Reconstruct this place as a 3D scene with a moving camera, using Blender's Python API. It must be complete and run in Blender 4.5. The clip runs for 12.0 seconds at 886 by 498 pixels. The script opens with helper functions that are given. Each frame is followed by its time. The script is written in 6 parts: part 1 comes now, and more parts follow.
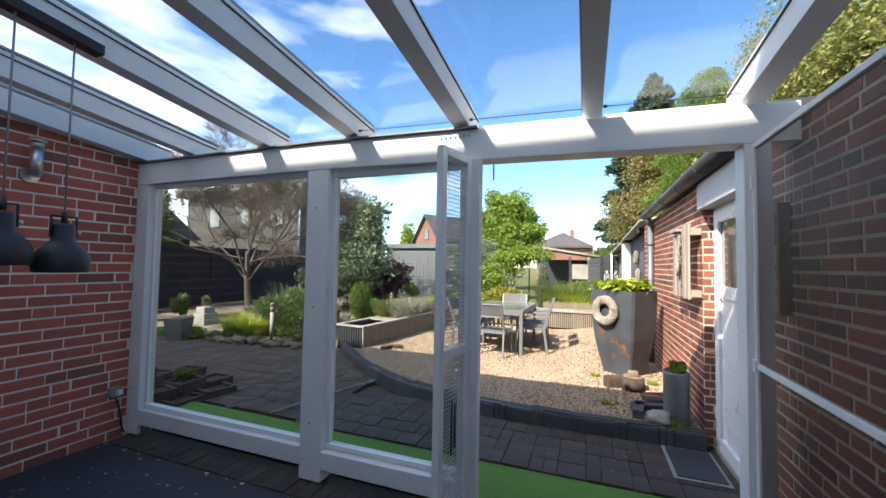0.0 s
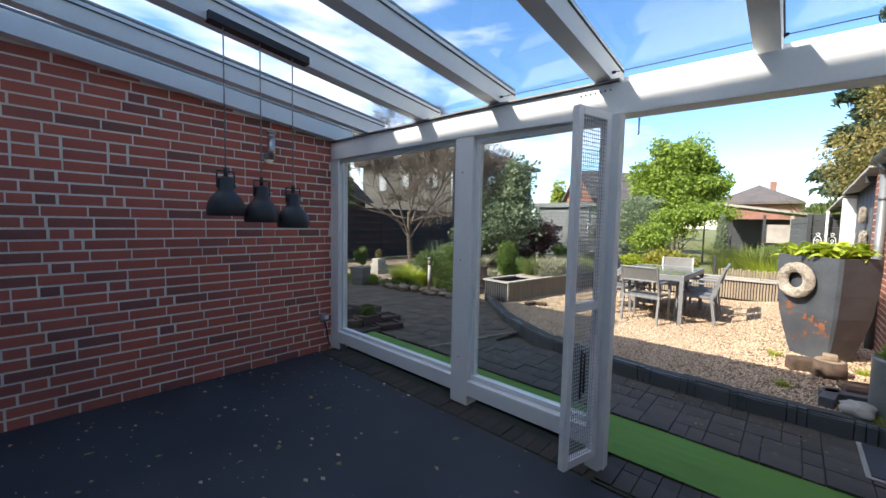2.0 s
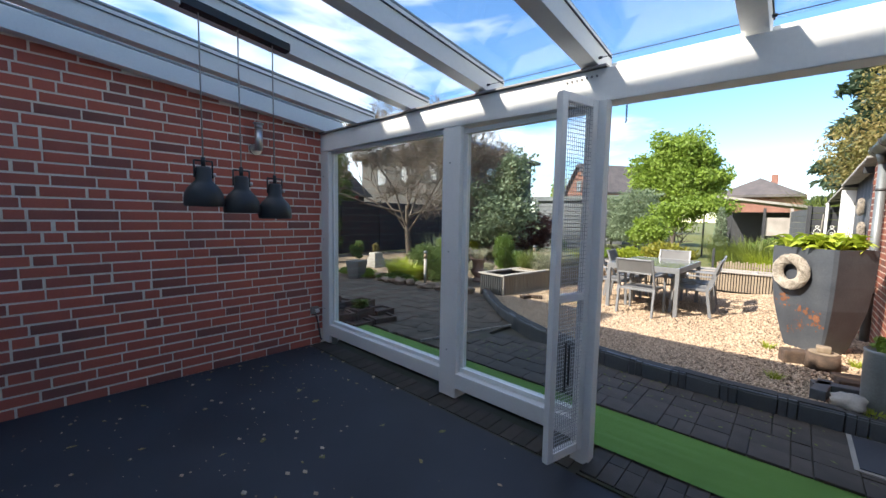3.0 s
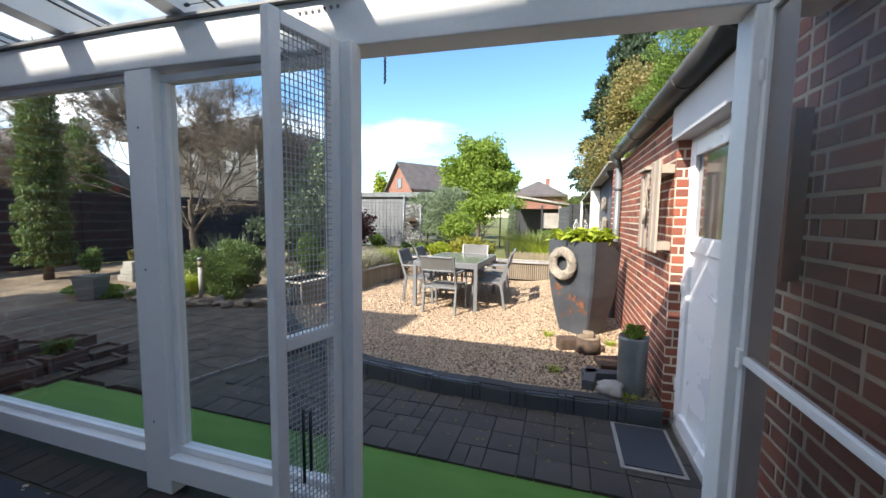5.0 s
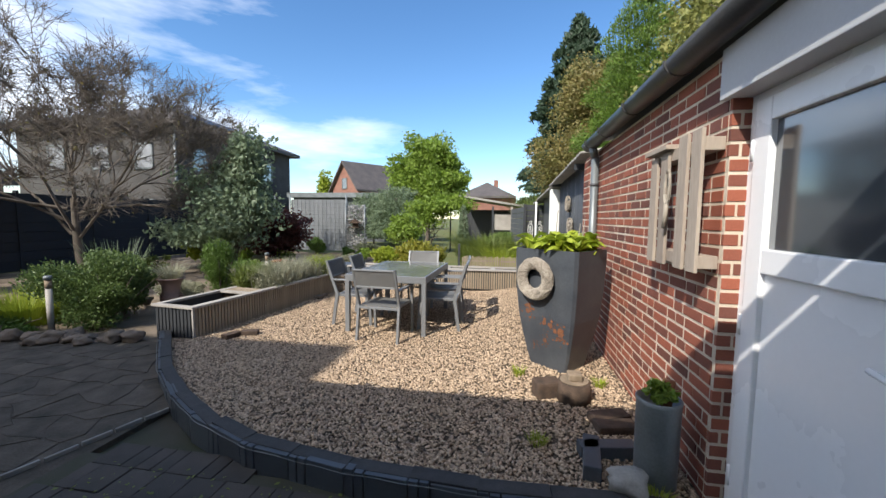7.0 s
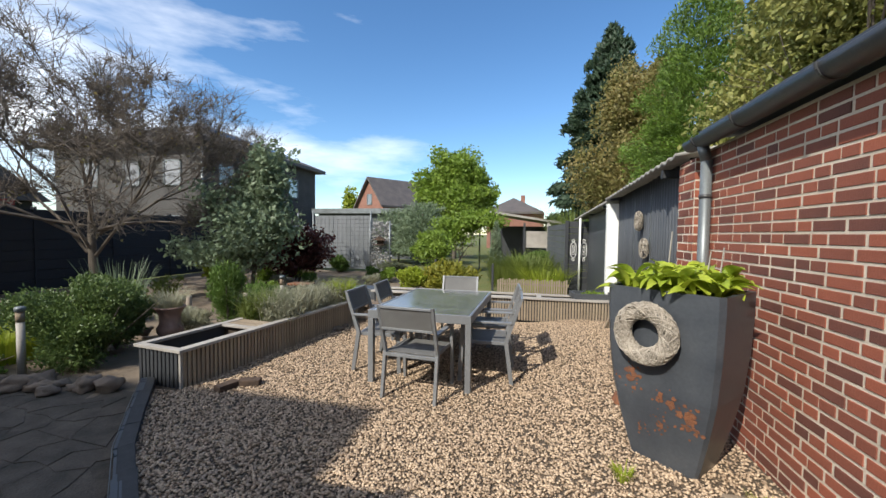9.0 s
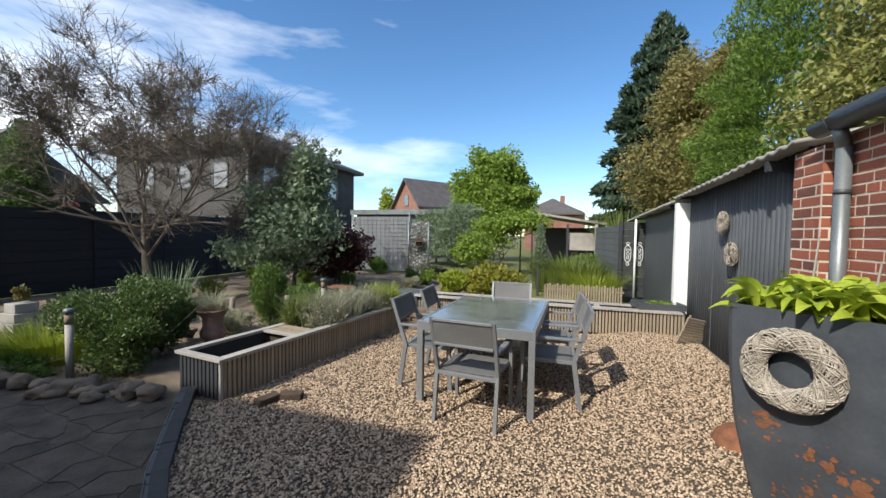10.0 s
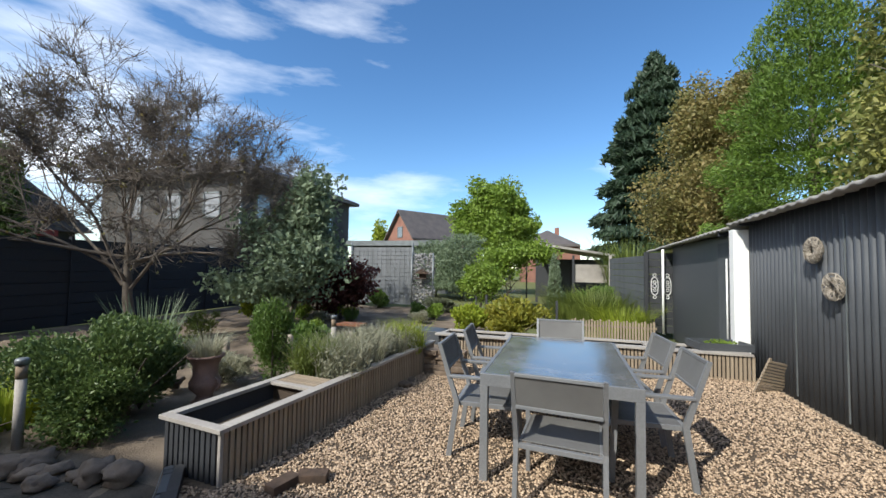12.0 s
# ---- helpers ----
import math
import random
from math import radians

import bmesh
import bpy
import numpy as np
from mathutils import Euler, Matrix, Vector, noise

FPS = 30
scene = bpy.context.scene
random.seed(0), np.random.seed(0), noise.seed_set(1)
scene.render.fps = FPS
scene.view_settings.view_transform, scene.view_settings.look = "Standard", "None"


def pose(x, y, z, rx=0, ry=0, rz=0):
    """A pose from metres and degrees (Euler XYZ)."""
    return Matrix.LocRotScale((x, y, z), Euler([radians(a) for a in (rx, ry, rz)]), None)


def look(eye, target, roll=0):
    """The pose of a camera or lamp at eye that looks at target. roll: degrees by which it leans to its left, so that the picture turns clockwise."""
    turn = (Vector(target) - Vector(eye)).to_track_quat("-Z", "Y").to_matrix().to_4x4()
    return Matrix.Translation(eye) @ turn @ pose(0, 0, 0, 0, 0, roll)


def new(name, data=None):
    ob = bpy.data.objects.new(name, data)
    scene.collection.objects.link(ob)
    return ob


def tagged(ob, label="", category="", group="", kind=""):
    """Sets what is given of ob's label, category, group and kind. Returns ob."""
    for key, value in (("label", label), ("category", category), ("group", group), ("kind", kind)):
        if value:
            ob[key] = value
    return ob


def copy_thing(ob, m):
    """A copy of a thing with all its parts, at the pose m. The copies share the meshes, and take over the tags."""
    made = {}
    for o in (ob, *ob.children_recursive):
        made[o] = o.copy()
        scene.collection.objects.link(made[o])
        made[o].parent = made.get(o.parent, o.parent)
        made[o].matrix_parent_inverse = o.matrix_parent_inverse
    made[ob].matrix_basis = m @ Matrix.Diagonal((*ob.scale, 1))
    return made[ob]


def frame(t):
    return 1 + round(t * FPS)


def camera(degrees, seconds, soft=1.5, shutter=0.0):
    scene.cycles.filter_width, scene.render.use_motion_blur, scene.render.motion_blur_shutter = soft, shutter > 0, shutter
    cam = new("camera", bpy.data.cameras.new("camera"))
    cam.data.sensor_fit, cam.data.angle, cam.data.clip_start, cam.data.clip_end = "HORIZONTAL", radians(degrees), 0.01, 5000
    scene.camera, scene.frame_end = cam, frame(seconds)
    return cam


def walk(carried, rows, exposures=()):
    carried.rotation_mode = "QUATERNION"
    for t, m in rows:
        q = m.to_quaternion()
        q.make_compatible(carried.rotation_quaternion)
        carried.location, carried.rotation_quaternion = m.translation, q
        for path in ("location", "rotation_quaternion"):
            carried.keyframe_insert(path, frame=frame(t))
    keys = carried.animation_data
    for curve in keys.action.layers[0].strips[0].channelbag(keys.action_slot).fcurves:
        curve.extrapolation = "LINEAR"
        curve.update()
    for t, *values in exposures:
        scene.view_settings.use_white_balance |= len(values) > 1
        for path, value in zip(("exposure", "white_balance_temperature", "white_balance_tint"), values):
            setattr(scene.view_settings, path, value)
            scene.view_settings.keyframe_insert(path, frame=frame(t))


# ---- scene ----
cam = camera(98.6, 12.0)
PATH = [
    (0, (0.192, 0.228, 1.513), (-0.509, 2.099, 1.599), 1.0),
    (0.5, (0.243, 0.206, 1.508), (-0.795, 1.916, 1.541), 1.2),
    (1, (0.291, 0.151, 1.51), (-0.939, 1.726, 1.44), 1.3),
    (1.5, (0.341, 0.105, 1.511), (-0.976, 1.605, 1.391), 1.2),
    (2, (0.37, 0.07, 1.507), (-0.978, 1.54, 1.367), 1.2),
    (2.5, (0.39, 0.075, 1.486), (-0.971, 1.532, 1.333), 1.2),
    (2.7, (0.401, 0.099, 1.486), (-0.961, 1.555, 1.323), 1.1),
    (4.3, (0.489, 0.713, 1.474), (-0.497, 2.444, 1.297), 1.0),
    (4.5, (0.463, 0.809, 1.49), (-0.404, 2.603, 1.313), 0.9),
    (5, (0.389, 1.053, 1.498), (-0.198, 2.957, 1.323), 0.8),
    (5.5, (0.366, 1.368, 1.492), (-0.044, 3.318, 1.322), 0.9),
    (6, (0.312, 1.647, 1.502), (-0.049, 3.607, 1.336), 0.7),
    (6.5, (0.227, 1.917, 1.518), (-0.114, 3.881, 1.35), 0.7),
    (7, (0.179, 2.162, 1.498), (-0.154, 4.127, 1.335), 0.6),
    (7.2, (0.163, 2.25, 1.506), (-0.167, 4.217, 1.348), 0.7),
    (8.8, (-0.194, 3.0, 1.537), (-0.611, 4.954, 1.455), 0.6),
    (9, (-0.239, 3.103, 1.552), (-0.692, 5.049, 1.469), 0.7),
    (9.5, (-0.363, 3.309, 1.558), (-0.927, 5.226, 1.477), 0.7),
    (10, (-0.536, 3.441, 1.565), (-1.162, 5.339, 1.485), 0.9),
    (10.5, (-0.725, 3.525, 1.558), (-1.356, 5.421, 1.482), 0.8),
    (11, (-0.897, 3.644, 1.52), (-1.514, 5.545, 1.453), 0.8),
    (11.5, (-1.063, 3.817, 1.5), (-1.669, 5.723, 1.519), 0.8),
    (12, (-1.287, 3.929, 1.526), (-1.862, 5.842, 1.616), 0.9),
]
walk(cam, [(t, look(eye, target, roll)) for t, eye, target, roll in PATH],
     [(0, 1.35, 6650, 11), (4.3, 1.42, 6650, 11), (5.5, 1.25, 6600, 11), (7.2, 0.62, 6400, 10), (9, 0.5, 6450, 9), (12, 0.48, 6250, 8)])

# ---- world, sun ----
SUN_AZ, SUN_EL = radians(206.6), radians(42)
world = bpy.data.worlds.new("sky")
scene.world = world
world.use_nodes = True
wn, wl = world.node_tree.nodes, world.node_tree.links
bg = wn["Background"]
sky = wn.new("ShaderNodeTexSky")
sky.sky_type, sky.sun_disc = "NISHITA", False
sky.sun_elevation, sky.sun_rotation = SUN_EL, SUN_AZ
sky.air_density, sky.dust_density, sky.ozone_density = 1.0, 0.05, 3.5
tc = wn.new("ShaderNodeTexCoord")
mp = wn.new("ShaderNodeMapping")
mp.inputs["Scale"].default_value = (1.6, 1.6, 6.5)
mp.inputs["Location"].default_value = (0.35, 0.1, 0.4)
cn = wn.new("ShaderNodeTexNoise")
cn.inputs["Scale"].default_value, cn.inputs["Detail"].default_value, cn.inputs["Roughness"].default_value = 1.7, 8, 0.55
cr = wn.new("ShaderNodeValToRGB")
cr.color_ramp.elements[0].position, cr.color_ramp.elements[1].position = 0.41, 1.02
mx = wn.new("ShaderNodeMix")
mx.data_type = "RGBA"
mx.inputs["B"].default_value = (9.7, 9.6, 9.5, 1)
wl.new(tc.outputs["Generated"], mp.inputs["Vector"])
wl.new(mp.outputs["Vector"], cn.inputs["Vector"])
# cloud thickened behind the viewer, out of sight, added to brighten the shade
vd = wn.new("ShaderNodeVectorMath")
vd.operation = "DOT_PRODUCT"
vd.inputs[1].default_value = (-0.52, -0.82, -0.05)
cm = wn.new("ShaderNodeMath")
cm.operation = "MULTIPLY_ADD"
cm.inputs[1].default_value = 0.36
wl.new(tc.outputs["Generated"], vd.inputs[0])
wl.new(vd.outputs["Value"], cm.inputs[0])
wl.new(cn.outputs["Fac"], cm.inputs[2])
# a low bank of cloud above the roofs
sx = wn.new("ShaderNodeSeparateXYZ")
wl.new(tc.outputs["Generated"], sx.inputs["Vector"])
off = wn.new("ShaderNodeMath")
off.operation = "SUBTRACT"
off.inputs[1].default_value = 0.2
wl.new(sx.outputs["Z"], off.inputs[0])
ab = wn.new("ShaderNodeMath")
ab.operation = "ABSOLUTE"
wl.new(off.outputs["Value"], ab.inputs[0])
belt = wn.new("ShaderNodeMapRange")
belt.inputs["From Max"].default_value = 0.13
belt.inputs["To Min"].default_value, belt.inputs["To Max"].default_value = 0.24, 0.0
wl.new(ab.outputs["Value"], belt.inputs["Value"])
ad = wn.new("ShaderNodeMath")
wl.new(cm.outputs["Value"], ad.inputs[0])
wl.new(belt.outputs["Result"], ad.inputs[1])
wl.new(ad.outputs["Value"], cr.inputs["Fac"])
wl.new(cr.outputs["Color"], mx.inputs["Factor"])
hs = wn.new("ShaderNodeHueSaturation")
hs.inputs["Saturation"].default_value, hs.inputs["Value"].default_value = 1.15, 0.9
wl.new(sky.outputs["Color"], hs.inputs["Color"])
wl.new(hs.outputs["Color"], mx.inputs["A"])
wl.new(mx.outputs["Result"], bg.inputs["Color"])
bg.inputs["Strength"].default_value = 0.15

sun = new("sun", bpy.data.lights.new("sun", "SUN"))
sun.data.energy, sun.data.angle, sun.data.color = 4.0, radians(0.6), (1.0, 0.94, 0.84)
sun.matrix_world = look((0, 0, 0), (0.4478, 0.8942, -math.tan(SUN_EL)))


# ---- materials ----
def surf(name, c1, c2, rough=0.7, scale=6.0, fine=90.0, bump=0.25, metal=0.0, rnd=0.0, island=False, dist=0.004, spec=0.5, squash=(1, 1, 1), soft=0.2, trans=0.0, var=0.22, ior=1.5, skew=1.0):
    m = bpy.data.materials.new(name)
    m.use_nodes = True
    n, l = m.node_tree.nodes, m.node_tree.links
    p = n["Principled BSDF"]
    co = n.new("ShaderNodeTexCoord")
    ma = n.new("ShaderNodeMapping")
    ma.inputs["Scale"].default_value = squash
    l.new(co.outputs["Object"], ma.inputs["Vector"])
    big = n.new("ShaderNodeTexNoise")
    big.inputs["Scale"].default_value, big.inputs["Detail"].default_value = scale, 5
    small = n.new("ShaderNodeTexNoise")
    small.inputs["Scale"].default_value, small.inputs["Detail"].default_value = fine, 3
    l.new(ma.outputs["Vector"], big.inputs["Vector"])
    l.new(ma.outputs["Vector"], small.inputs["Vector"])
    ramp = n.new("ShaderNodeMapRange")
    ramp.inputs["From Min"].default_value, ramp.inputs["From Max"].default_value = 0.5 - soft, 0.5 + soft
    l.new(big.outputs["Fac"], ramp.inputs["Value"])
    mix = n.new("ShaderNodeMix")
    mix.data_type = "RGBA"
    mix.inputs["A"].default_value, mix.inputs["B"].default_value = (*c1, 1), (*c2, 1)
    fac = ramp.outputs["Result"]
    if rnd:
        src = n.new("ShaderNodeNewGeometry").outputs["Random Per Island"] if island else n.new("ShaderNodeObjectInfo").outputs["Random"]
        if skew != 1.0:
            sk = n.new("ShaderNodeMath")
            sk.operation = "POWER"
            sk.inputs[1].default_value = skew
            l.new(src, sk.inputs[0])
            src = sk.outputs["Value"]
        bl = n.new("ShaderNodeMix")
        bl.inputs["Factor"].default_value = rnd
        l.new(fac, bl.inputs["A"])
        l.new(src, bl.inputs["B"])
        fac = bl.outputs["Result"]
    l.new(fac, mix.inputs["Factor"])
    val = n.new("ShaderNodeMapRange")
    val.inputs["To Min"].default_value, val.inputs["To Max"].default_value = 1 - var, 1 + var
    l.new(small.outputs["Fac"], val.inputs["Value"])
    mul = n.new("ShaderNodeMix")
    mul.data_type, mul.blend_type = "RGBA", "MULTIPLY"
    mul.inputs["Factor"].default_value = 1
    l.new(mix.outputs["Result"], mul.inputs["A"])
    l.new(val.outputs["Result"], mul.inputs["B"])
    l.new(mul.outputs["Result"], p.inputs["Base Color"])
    rr = n.new("ShaderNodeMapRange")
    rr.inputs["To Min"].default_value, rr.inputs["To Max"].default_value = max(0.03, rough - 0.12), min(1, rough + 0.12)
    l.new(big.outputs["Fac"], rr.inputs["Value"])
    l.new(rr.outputs["Result"], p.inputs["Roughness"])
    p.inputs["Metallic"].default_value = metal
    p.inputs["IOR"].default_value = ior
    p.inputs["Specular IOR Level"].default_value = spec
    if bump:
        bp = n.new("ShaderNodeBump")
        bp.inputs["Strength"].default_value, bp.inputs["Distance"].default_value = bump, dist
        l.new(small.outputs["Fac"], bp.inputs["Height"])
        l.new(bp.outputs["Normal"], p.inputs["Normal"])
    if trans:
        tl = n.new("ShaderNodeBsdfTranslucent")
        l.new(mul.outputs["Result"], tl.inputs["Color"])
        ms = n.new("ShaderNodeMixShader")
        ms.inputs["Fac"].default_value = trans
        l.new(p.outputs["BSDF"], ms.inputs[1])
        l.new(tl.outputs["BSDF"], ms.inputs[2])
        l.new(ms.outputs["Shader"], n["Material Output"].inputs["Surface"])
    return m


def glassy(name, gloss, tint, rough=0.02, see=1.0):
    """Thin pane: mostly clear, with a mirror sheen by the Fresnel law."""
    m = bpy.data.materials.new(name)
    m.use_nodes = True
    n, l = m.node_tree.nodes, m.node_tree.links
    n.remove(n["Principled BSDF"])
    t = n.new("ShaderNodeBsdfTransparent")
    t.inputs["Color"].default_value = (*tint, 1)
    g = n.new("ShaderNodeBsdfGlossy")
    g.inputs["Roughness"].default_value = rough
    lw = n.new("ShaderNodeLayerWeight")
    lw.inputs["Blend"].default_value = 0.5
    pw = n.new("ShaderNodeMath")
    pw.operation = "POWER"
    pw.inputs[1].default_value = 4.0
    sc_ = n.new("ShaderNodeMath")
    sc_.operation = "MULTIPLY_ADD"
    sc_.inputs[1].default_value, sc_.inputs[2].default_value = gloss, 0.03
    l.new(lw.outputs["Facing"], pw.inputs[0])
    l.new(pw.outputs["Value"], sc_.inputs[0])
    ms = n.new("ShaderNodeMixShader")
    l.new(sc_.outputs["Value"], ms.inputs["Fac"])
    l.new(t.outputs["BSDF"], ms.inputs[1])
    l.new(g.outputs["BSDF"], ms.inputs[2])
    last = ms
    if see < 1:
        d = n.new("ShaderNodeBsdfDiffuse")
        d.inputs["Color"].default_value = (0.16, 0.15, 0.14, 1)
        m2 = n.new("ShaderNodeMixShader")
        m2.inputs["Fac"].default_value = see
        l.new(d.outputs["BSDF"], m2.inputs[1])
        l.new(ms.outputs["Shader"], m2.inputs[2])
        last = m2
    l.new(last.outputs["Shader"], n["Material Output"].inputs["Surface"])
    return m


M = {}
M["brick"] = surf("red_brick", (0.56, 0.14, 0.092), (0.20, 0.088, 0.075), 0.75, 3, 140, 0.5, rnd=0.8, skew=2.4, dist=0.003)
M["brick_out"] = surf("orange_red_brick", (0.34, 0.10, 0.055), (0.11, 0.046, 0.036), 0.8, 3, 120, 0.6, rnd=0.8, skew=1.5, dist=0.003)
M["brick_st"] = surf("red_brick_run", (0.56, 0.14, 0.092), (0.20, 0.088, 0.075), 0.75, 3, 140, 0.5, rnd=0.8, skew=2.4, island=True, dist=0.003)
M["brick_out_st"] = surf("orange_red_brick_run", (0.34, 0.10, 0.055), (0.11, 0.046, 0.036), 0.8, 3, 120, 0.6, rnd=0.8, skew=1.5, island=True, dist=0.003)
M["mortar"] = surf("lime_mortar", (0.86, 0.80, 0.71), (0.74, 0.68, 0.60), 0.95, 4, 160, 0.6)
M["mortar_out"] = surf("tan_mortar", (0.70, 0.61, 0.49), (0.54, 0.46, 0.36), 0.95, 4, 160, 0.6)
M["white"] = surf("white_painted_wood", (0.88, 0.88, 0.86), (0.80, 0.80, 0.77), 0.45, 2.5, 60, 0.06, soft=0.4, var=0.05)
M["pvc"] = surf("white_plastic", (0.88, 0.88, 0.89), (0.84, 0.85, 0.86), 0.28, 1.5, 40, 0.01, soft=0.4, var=0.02)
M["lintel"] = surf("grey_white_board", (0.55, 0.55, 0.56), (0.48, 0.48, 0.49), 0.5, 2, 60, 0.06, soft=0.4, var=0.06)
M["alu"] = surf("grey_aluminium", (0.24, 0.245, 0.25), (0.19, 0.195, 0.20), 0.42, 3, 90, 0.05, metal=0.25)
M["textile"] = surf("woven_textile", (0.15, 0.148, 0.142), (0.11, 0.108, 0.104), 0.7, 4, 420, 0.4)
M["tabletop"] = surf("dark_slate_glass", (0.10, 0.105, 0.11), (0.20, 0.20, 0.20), 0.1, 5, 60, 0.02, spec=0.8, soft=0.2, ior=1.9)
M["steel"] = surf("brushed_steel", (0.62, 0.6, 0.57), (0.5, 0.48, 0.46), 0.3, 4, 120, 0.05, metal=0.9)
M["black"] = surf("matt_black_metal", (0.018, 0.019, 0.02), (0.03, 0.03, 0.032), 0.45, 4, 80, 0.05)
M["carpet"] = surf("dark_floor_covering", (0.020, 0.024, 0.033), (0.05, 0.055, 0.068), 0.75, 1.6, 260, 0.6, soft=0.25)
M["turf"] = surf("artificial_turf", (0.11, 0.24, 0.036), (0.08, 0.17, 0.028), 0.95, 1.4, 300, 0.6, soft=0.3)
M["paver"] = surf("dark_paver", (0.085, 0.070, 0.058), (0.04, 0.036, 0.031), 0.85, 4.5, 110, 0.8, rnd=0.5)
M["flag"] = surf("flagstone", (0.13, 0.10, 0.072), (0.036, 0.032, 0.023), 0.9, 5.5, 70, 1.0, rnd=0.35, var=0.45, dist=0.008)
M["joint"] = surf("sandy_joint", (0.07, 0.06, 0.045), (0.045, 0.05, 0.025), 0.95, 3, 140, 0.7)
M["edging"] = surf("anthracite_edging", (0.05, 0.058, 0.068), (0.085, 0.096, 0.108), 0.45, 6, 100, 0.2, rnd=0.35)
M["edging_cap"] = surf("dark_edging_stone", (0.06, 0.058, 0.056), (0.025, 0.026, 0.027), 0.85, 9, 120, 0.7, rnd=0.3)
M["pebble"] = surf("pale_pebble", (0.66, 0.50, 0.345), (0.22, 0.15, 0.095), 0.7, 30, 200, 0.2, rnd=0.9, island=True)
M["gravelbed"] = surf("gravel_bed", (0.17, 0.125, 0.085), (0.08, 0.06, 0.042), 0.9, 40, 160, 0.9, dist=0.02)
M["blockstone"] = surf("weathered_brown_concrete", (0.12, 0.085, 0.065), (0.05, 0.04, 0.034), 0.9, 7, 80, 0.9)
M["soil"] = surf("dark_soil", (0.055, 0.04, 0.028), (0.10, 0.075, 0.052), 0.95, 5, 90, 0.8, dist=0.02)
M["sand"] = surf("sandy_ground", (0.26, 0.20, 0.14), (0.075, 0.055, 0.036), 0.95, 1.7, 70, 0.7, dist=0.02)
M["lawn"] = surf("lawn", (0.09, 0.12, 0.03), (0.15, 0.14, 0.045), 0.95, 1.0, 80, 0.8, dist=0.02)
M["slat"] = surf("weathered_slat", (0.36, 0.29, 0.205), (0.21, 0.165, 0.12), 0.8, 3, 60, 0.4, rnd=0.5, squash=(1, 1, 0.15))
M["slatgrey"] = surf("grey_board", (0.40, 0.37, 0.33), (0.27, 0.245, 0.22), 0.8, 3, 60, 0.4, rnd=0.3)
M["pallet"] = surf("silvered_pallet_wood", (0.42, 0.35, 0.28), (0.27, 0.22, 0.18), 0.85, 5, 70, 0.5, rnd=0.5, squash=(1, 1, 0.2))
M["rustpot"] = surf("anthracite_metal_with_rust", (0.042, 0.048, 0.058), (0.075, 0.082, 0.092), 0.38, 4, 60, 0.15)
M["rust"] = surf("rust_patch", (0.25, 0.095, 0.04), (0.11, 0.05, 0.03), 0.9, 14, 120, 0.6)
M["rope"] = surf("whitened_willow", (0.52, 0.46, 0.38), (0.20, 0.17, 0.135), 0.85, 18, 150, 0.5, rnd=0.6, island=True)
M["corr"] = surf("dark_painted_corrugated_sheet", (0.05, 0.055, 0.062), (0.072, 0.078, 0.086), 0.5, 1.3, 70, 0.12)
M["blackwood"] = surf("black_stained_boards", (0.022, 0.024, 0.028), (0.04, 0.042, 0.046), 0.7, 3, 60, 0.4, rnd=0.4)
M["greywood"] = surf("grey_stained_boards", (0.10, 0.11, 0.115), (0.065, 0.07, 0.075), 0.75, 3, 60, 0.4, rnd=0.4)
M["navy"] = surf("dark_blue_grey_fence", (0.012, 0.014, 0.02), (0.02, 0.023, 0.03), 0.7, 1.5, 40, 0.3, rnd=0.3)
M["fibre"] = surf("fibre_cement", (0.36, 0.34, 0.31), (0.24, 0.225, 0.20), 0.9, 3, 80, 0.5)
M["zinc"] = surf("dull_zinc", (0.22, 0.24, 0.245), (0.15, 0.165, 0.17), 0.45, 3, 80, 0.1, metal=0.4)
M["gutter"] = surf("dark_gutter", (0.06, 0.062, 0.066), (0.09, 0.09, 0.092), 0.4, 3, 80, 0.1, metal=0.2)
M["stone"] = surf("field_stone", (0.25, 0.185, 0.13), (0.10, 0.075, 0.055), 0.9, 14, 90, 0.9, rnd=0.5)
M["log"] = surf("rotten_log", (0.095, 0.06, 0.04), (0.04, 0.028, 0.02), 0.95, 12, 60, 1.0)
M["logtop"] = surf("log_end_grain", (0.30, 0.23, 0.16), (0.16, 0.12, 0.08), 0.9, 12, 90, 0.4)
M["terra"] = surf("brown_glazed_urn", (0.17, 0.105, 0.085), (0.26, 0.17, 0.14), 0.45, 5, 60, 0.2)
M["bark"] = surf("grey_bark", (0.14, 0.115, 0.09), (0.075, 0.062, 0.05), 0.95, 6, 60, 0.8)
M["twig"] = surf("bare_twig", (0.19, 0.155, 0.125), (0.095, 0.078, 0.062), 0.95, 5, 60, 0.2)
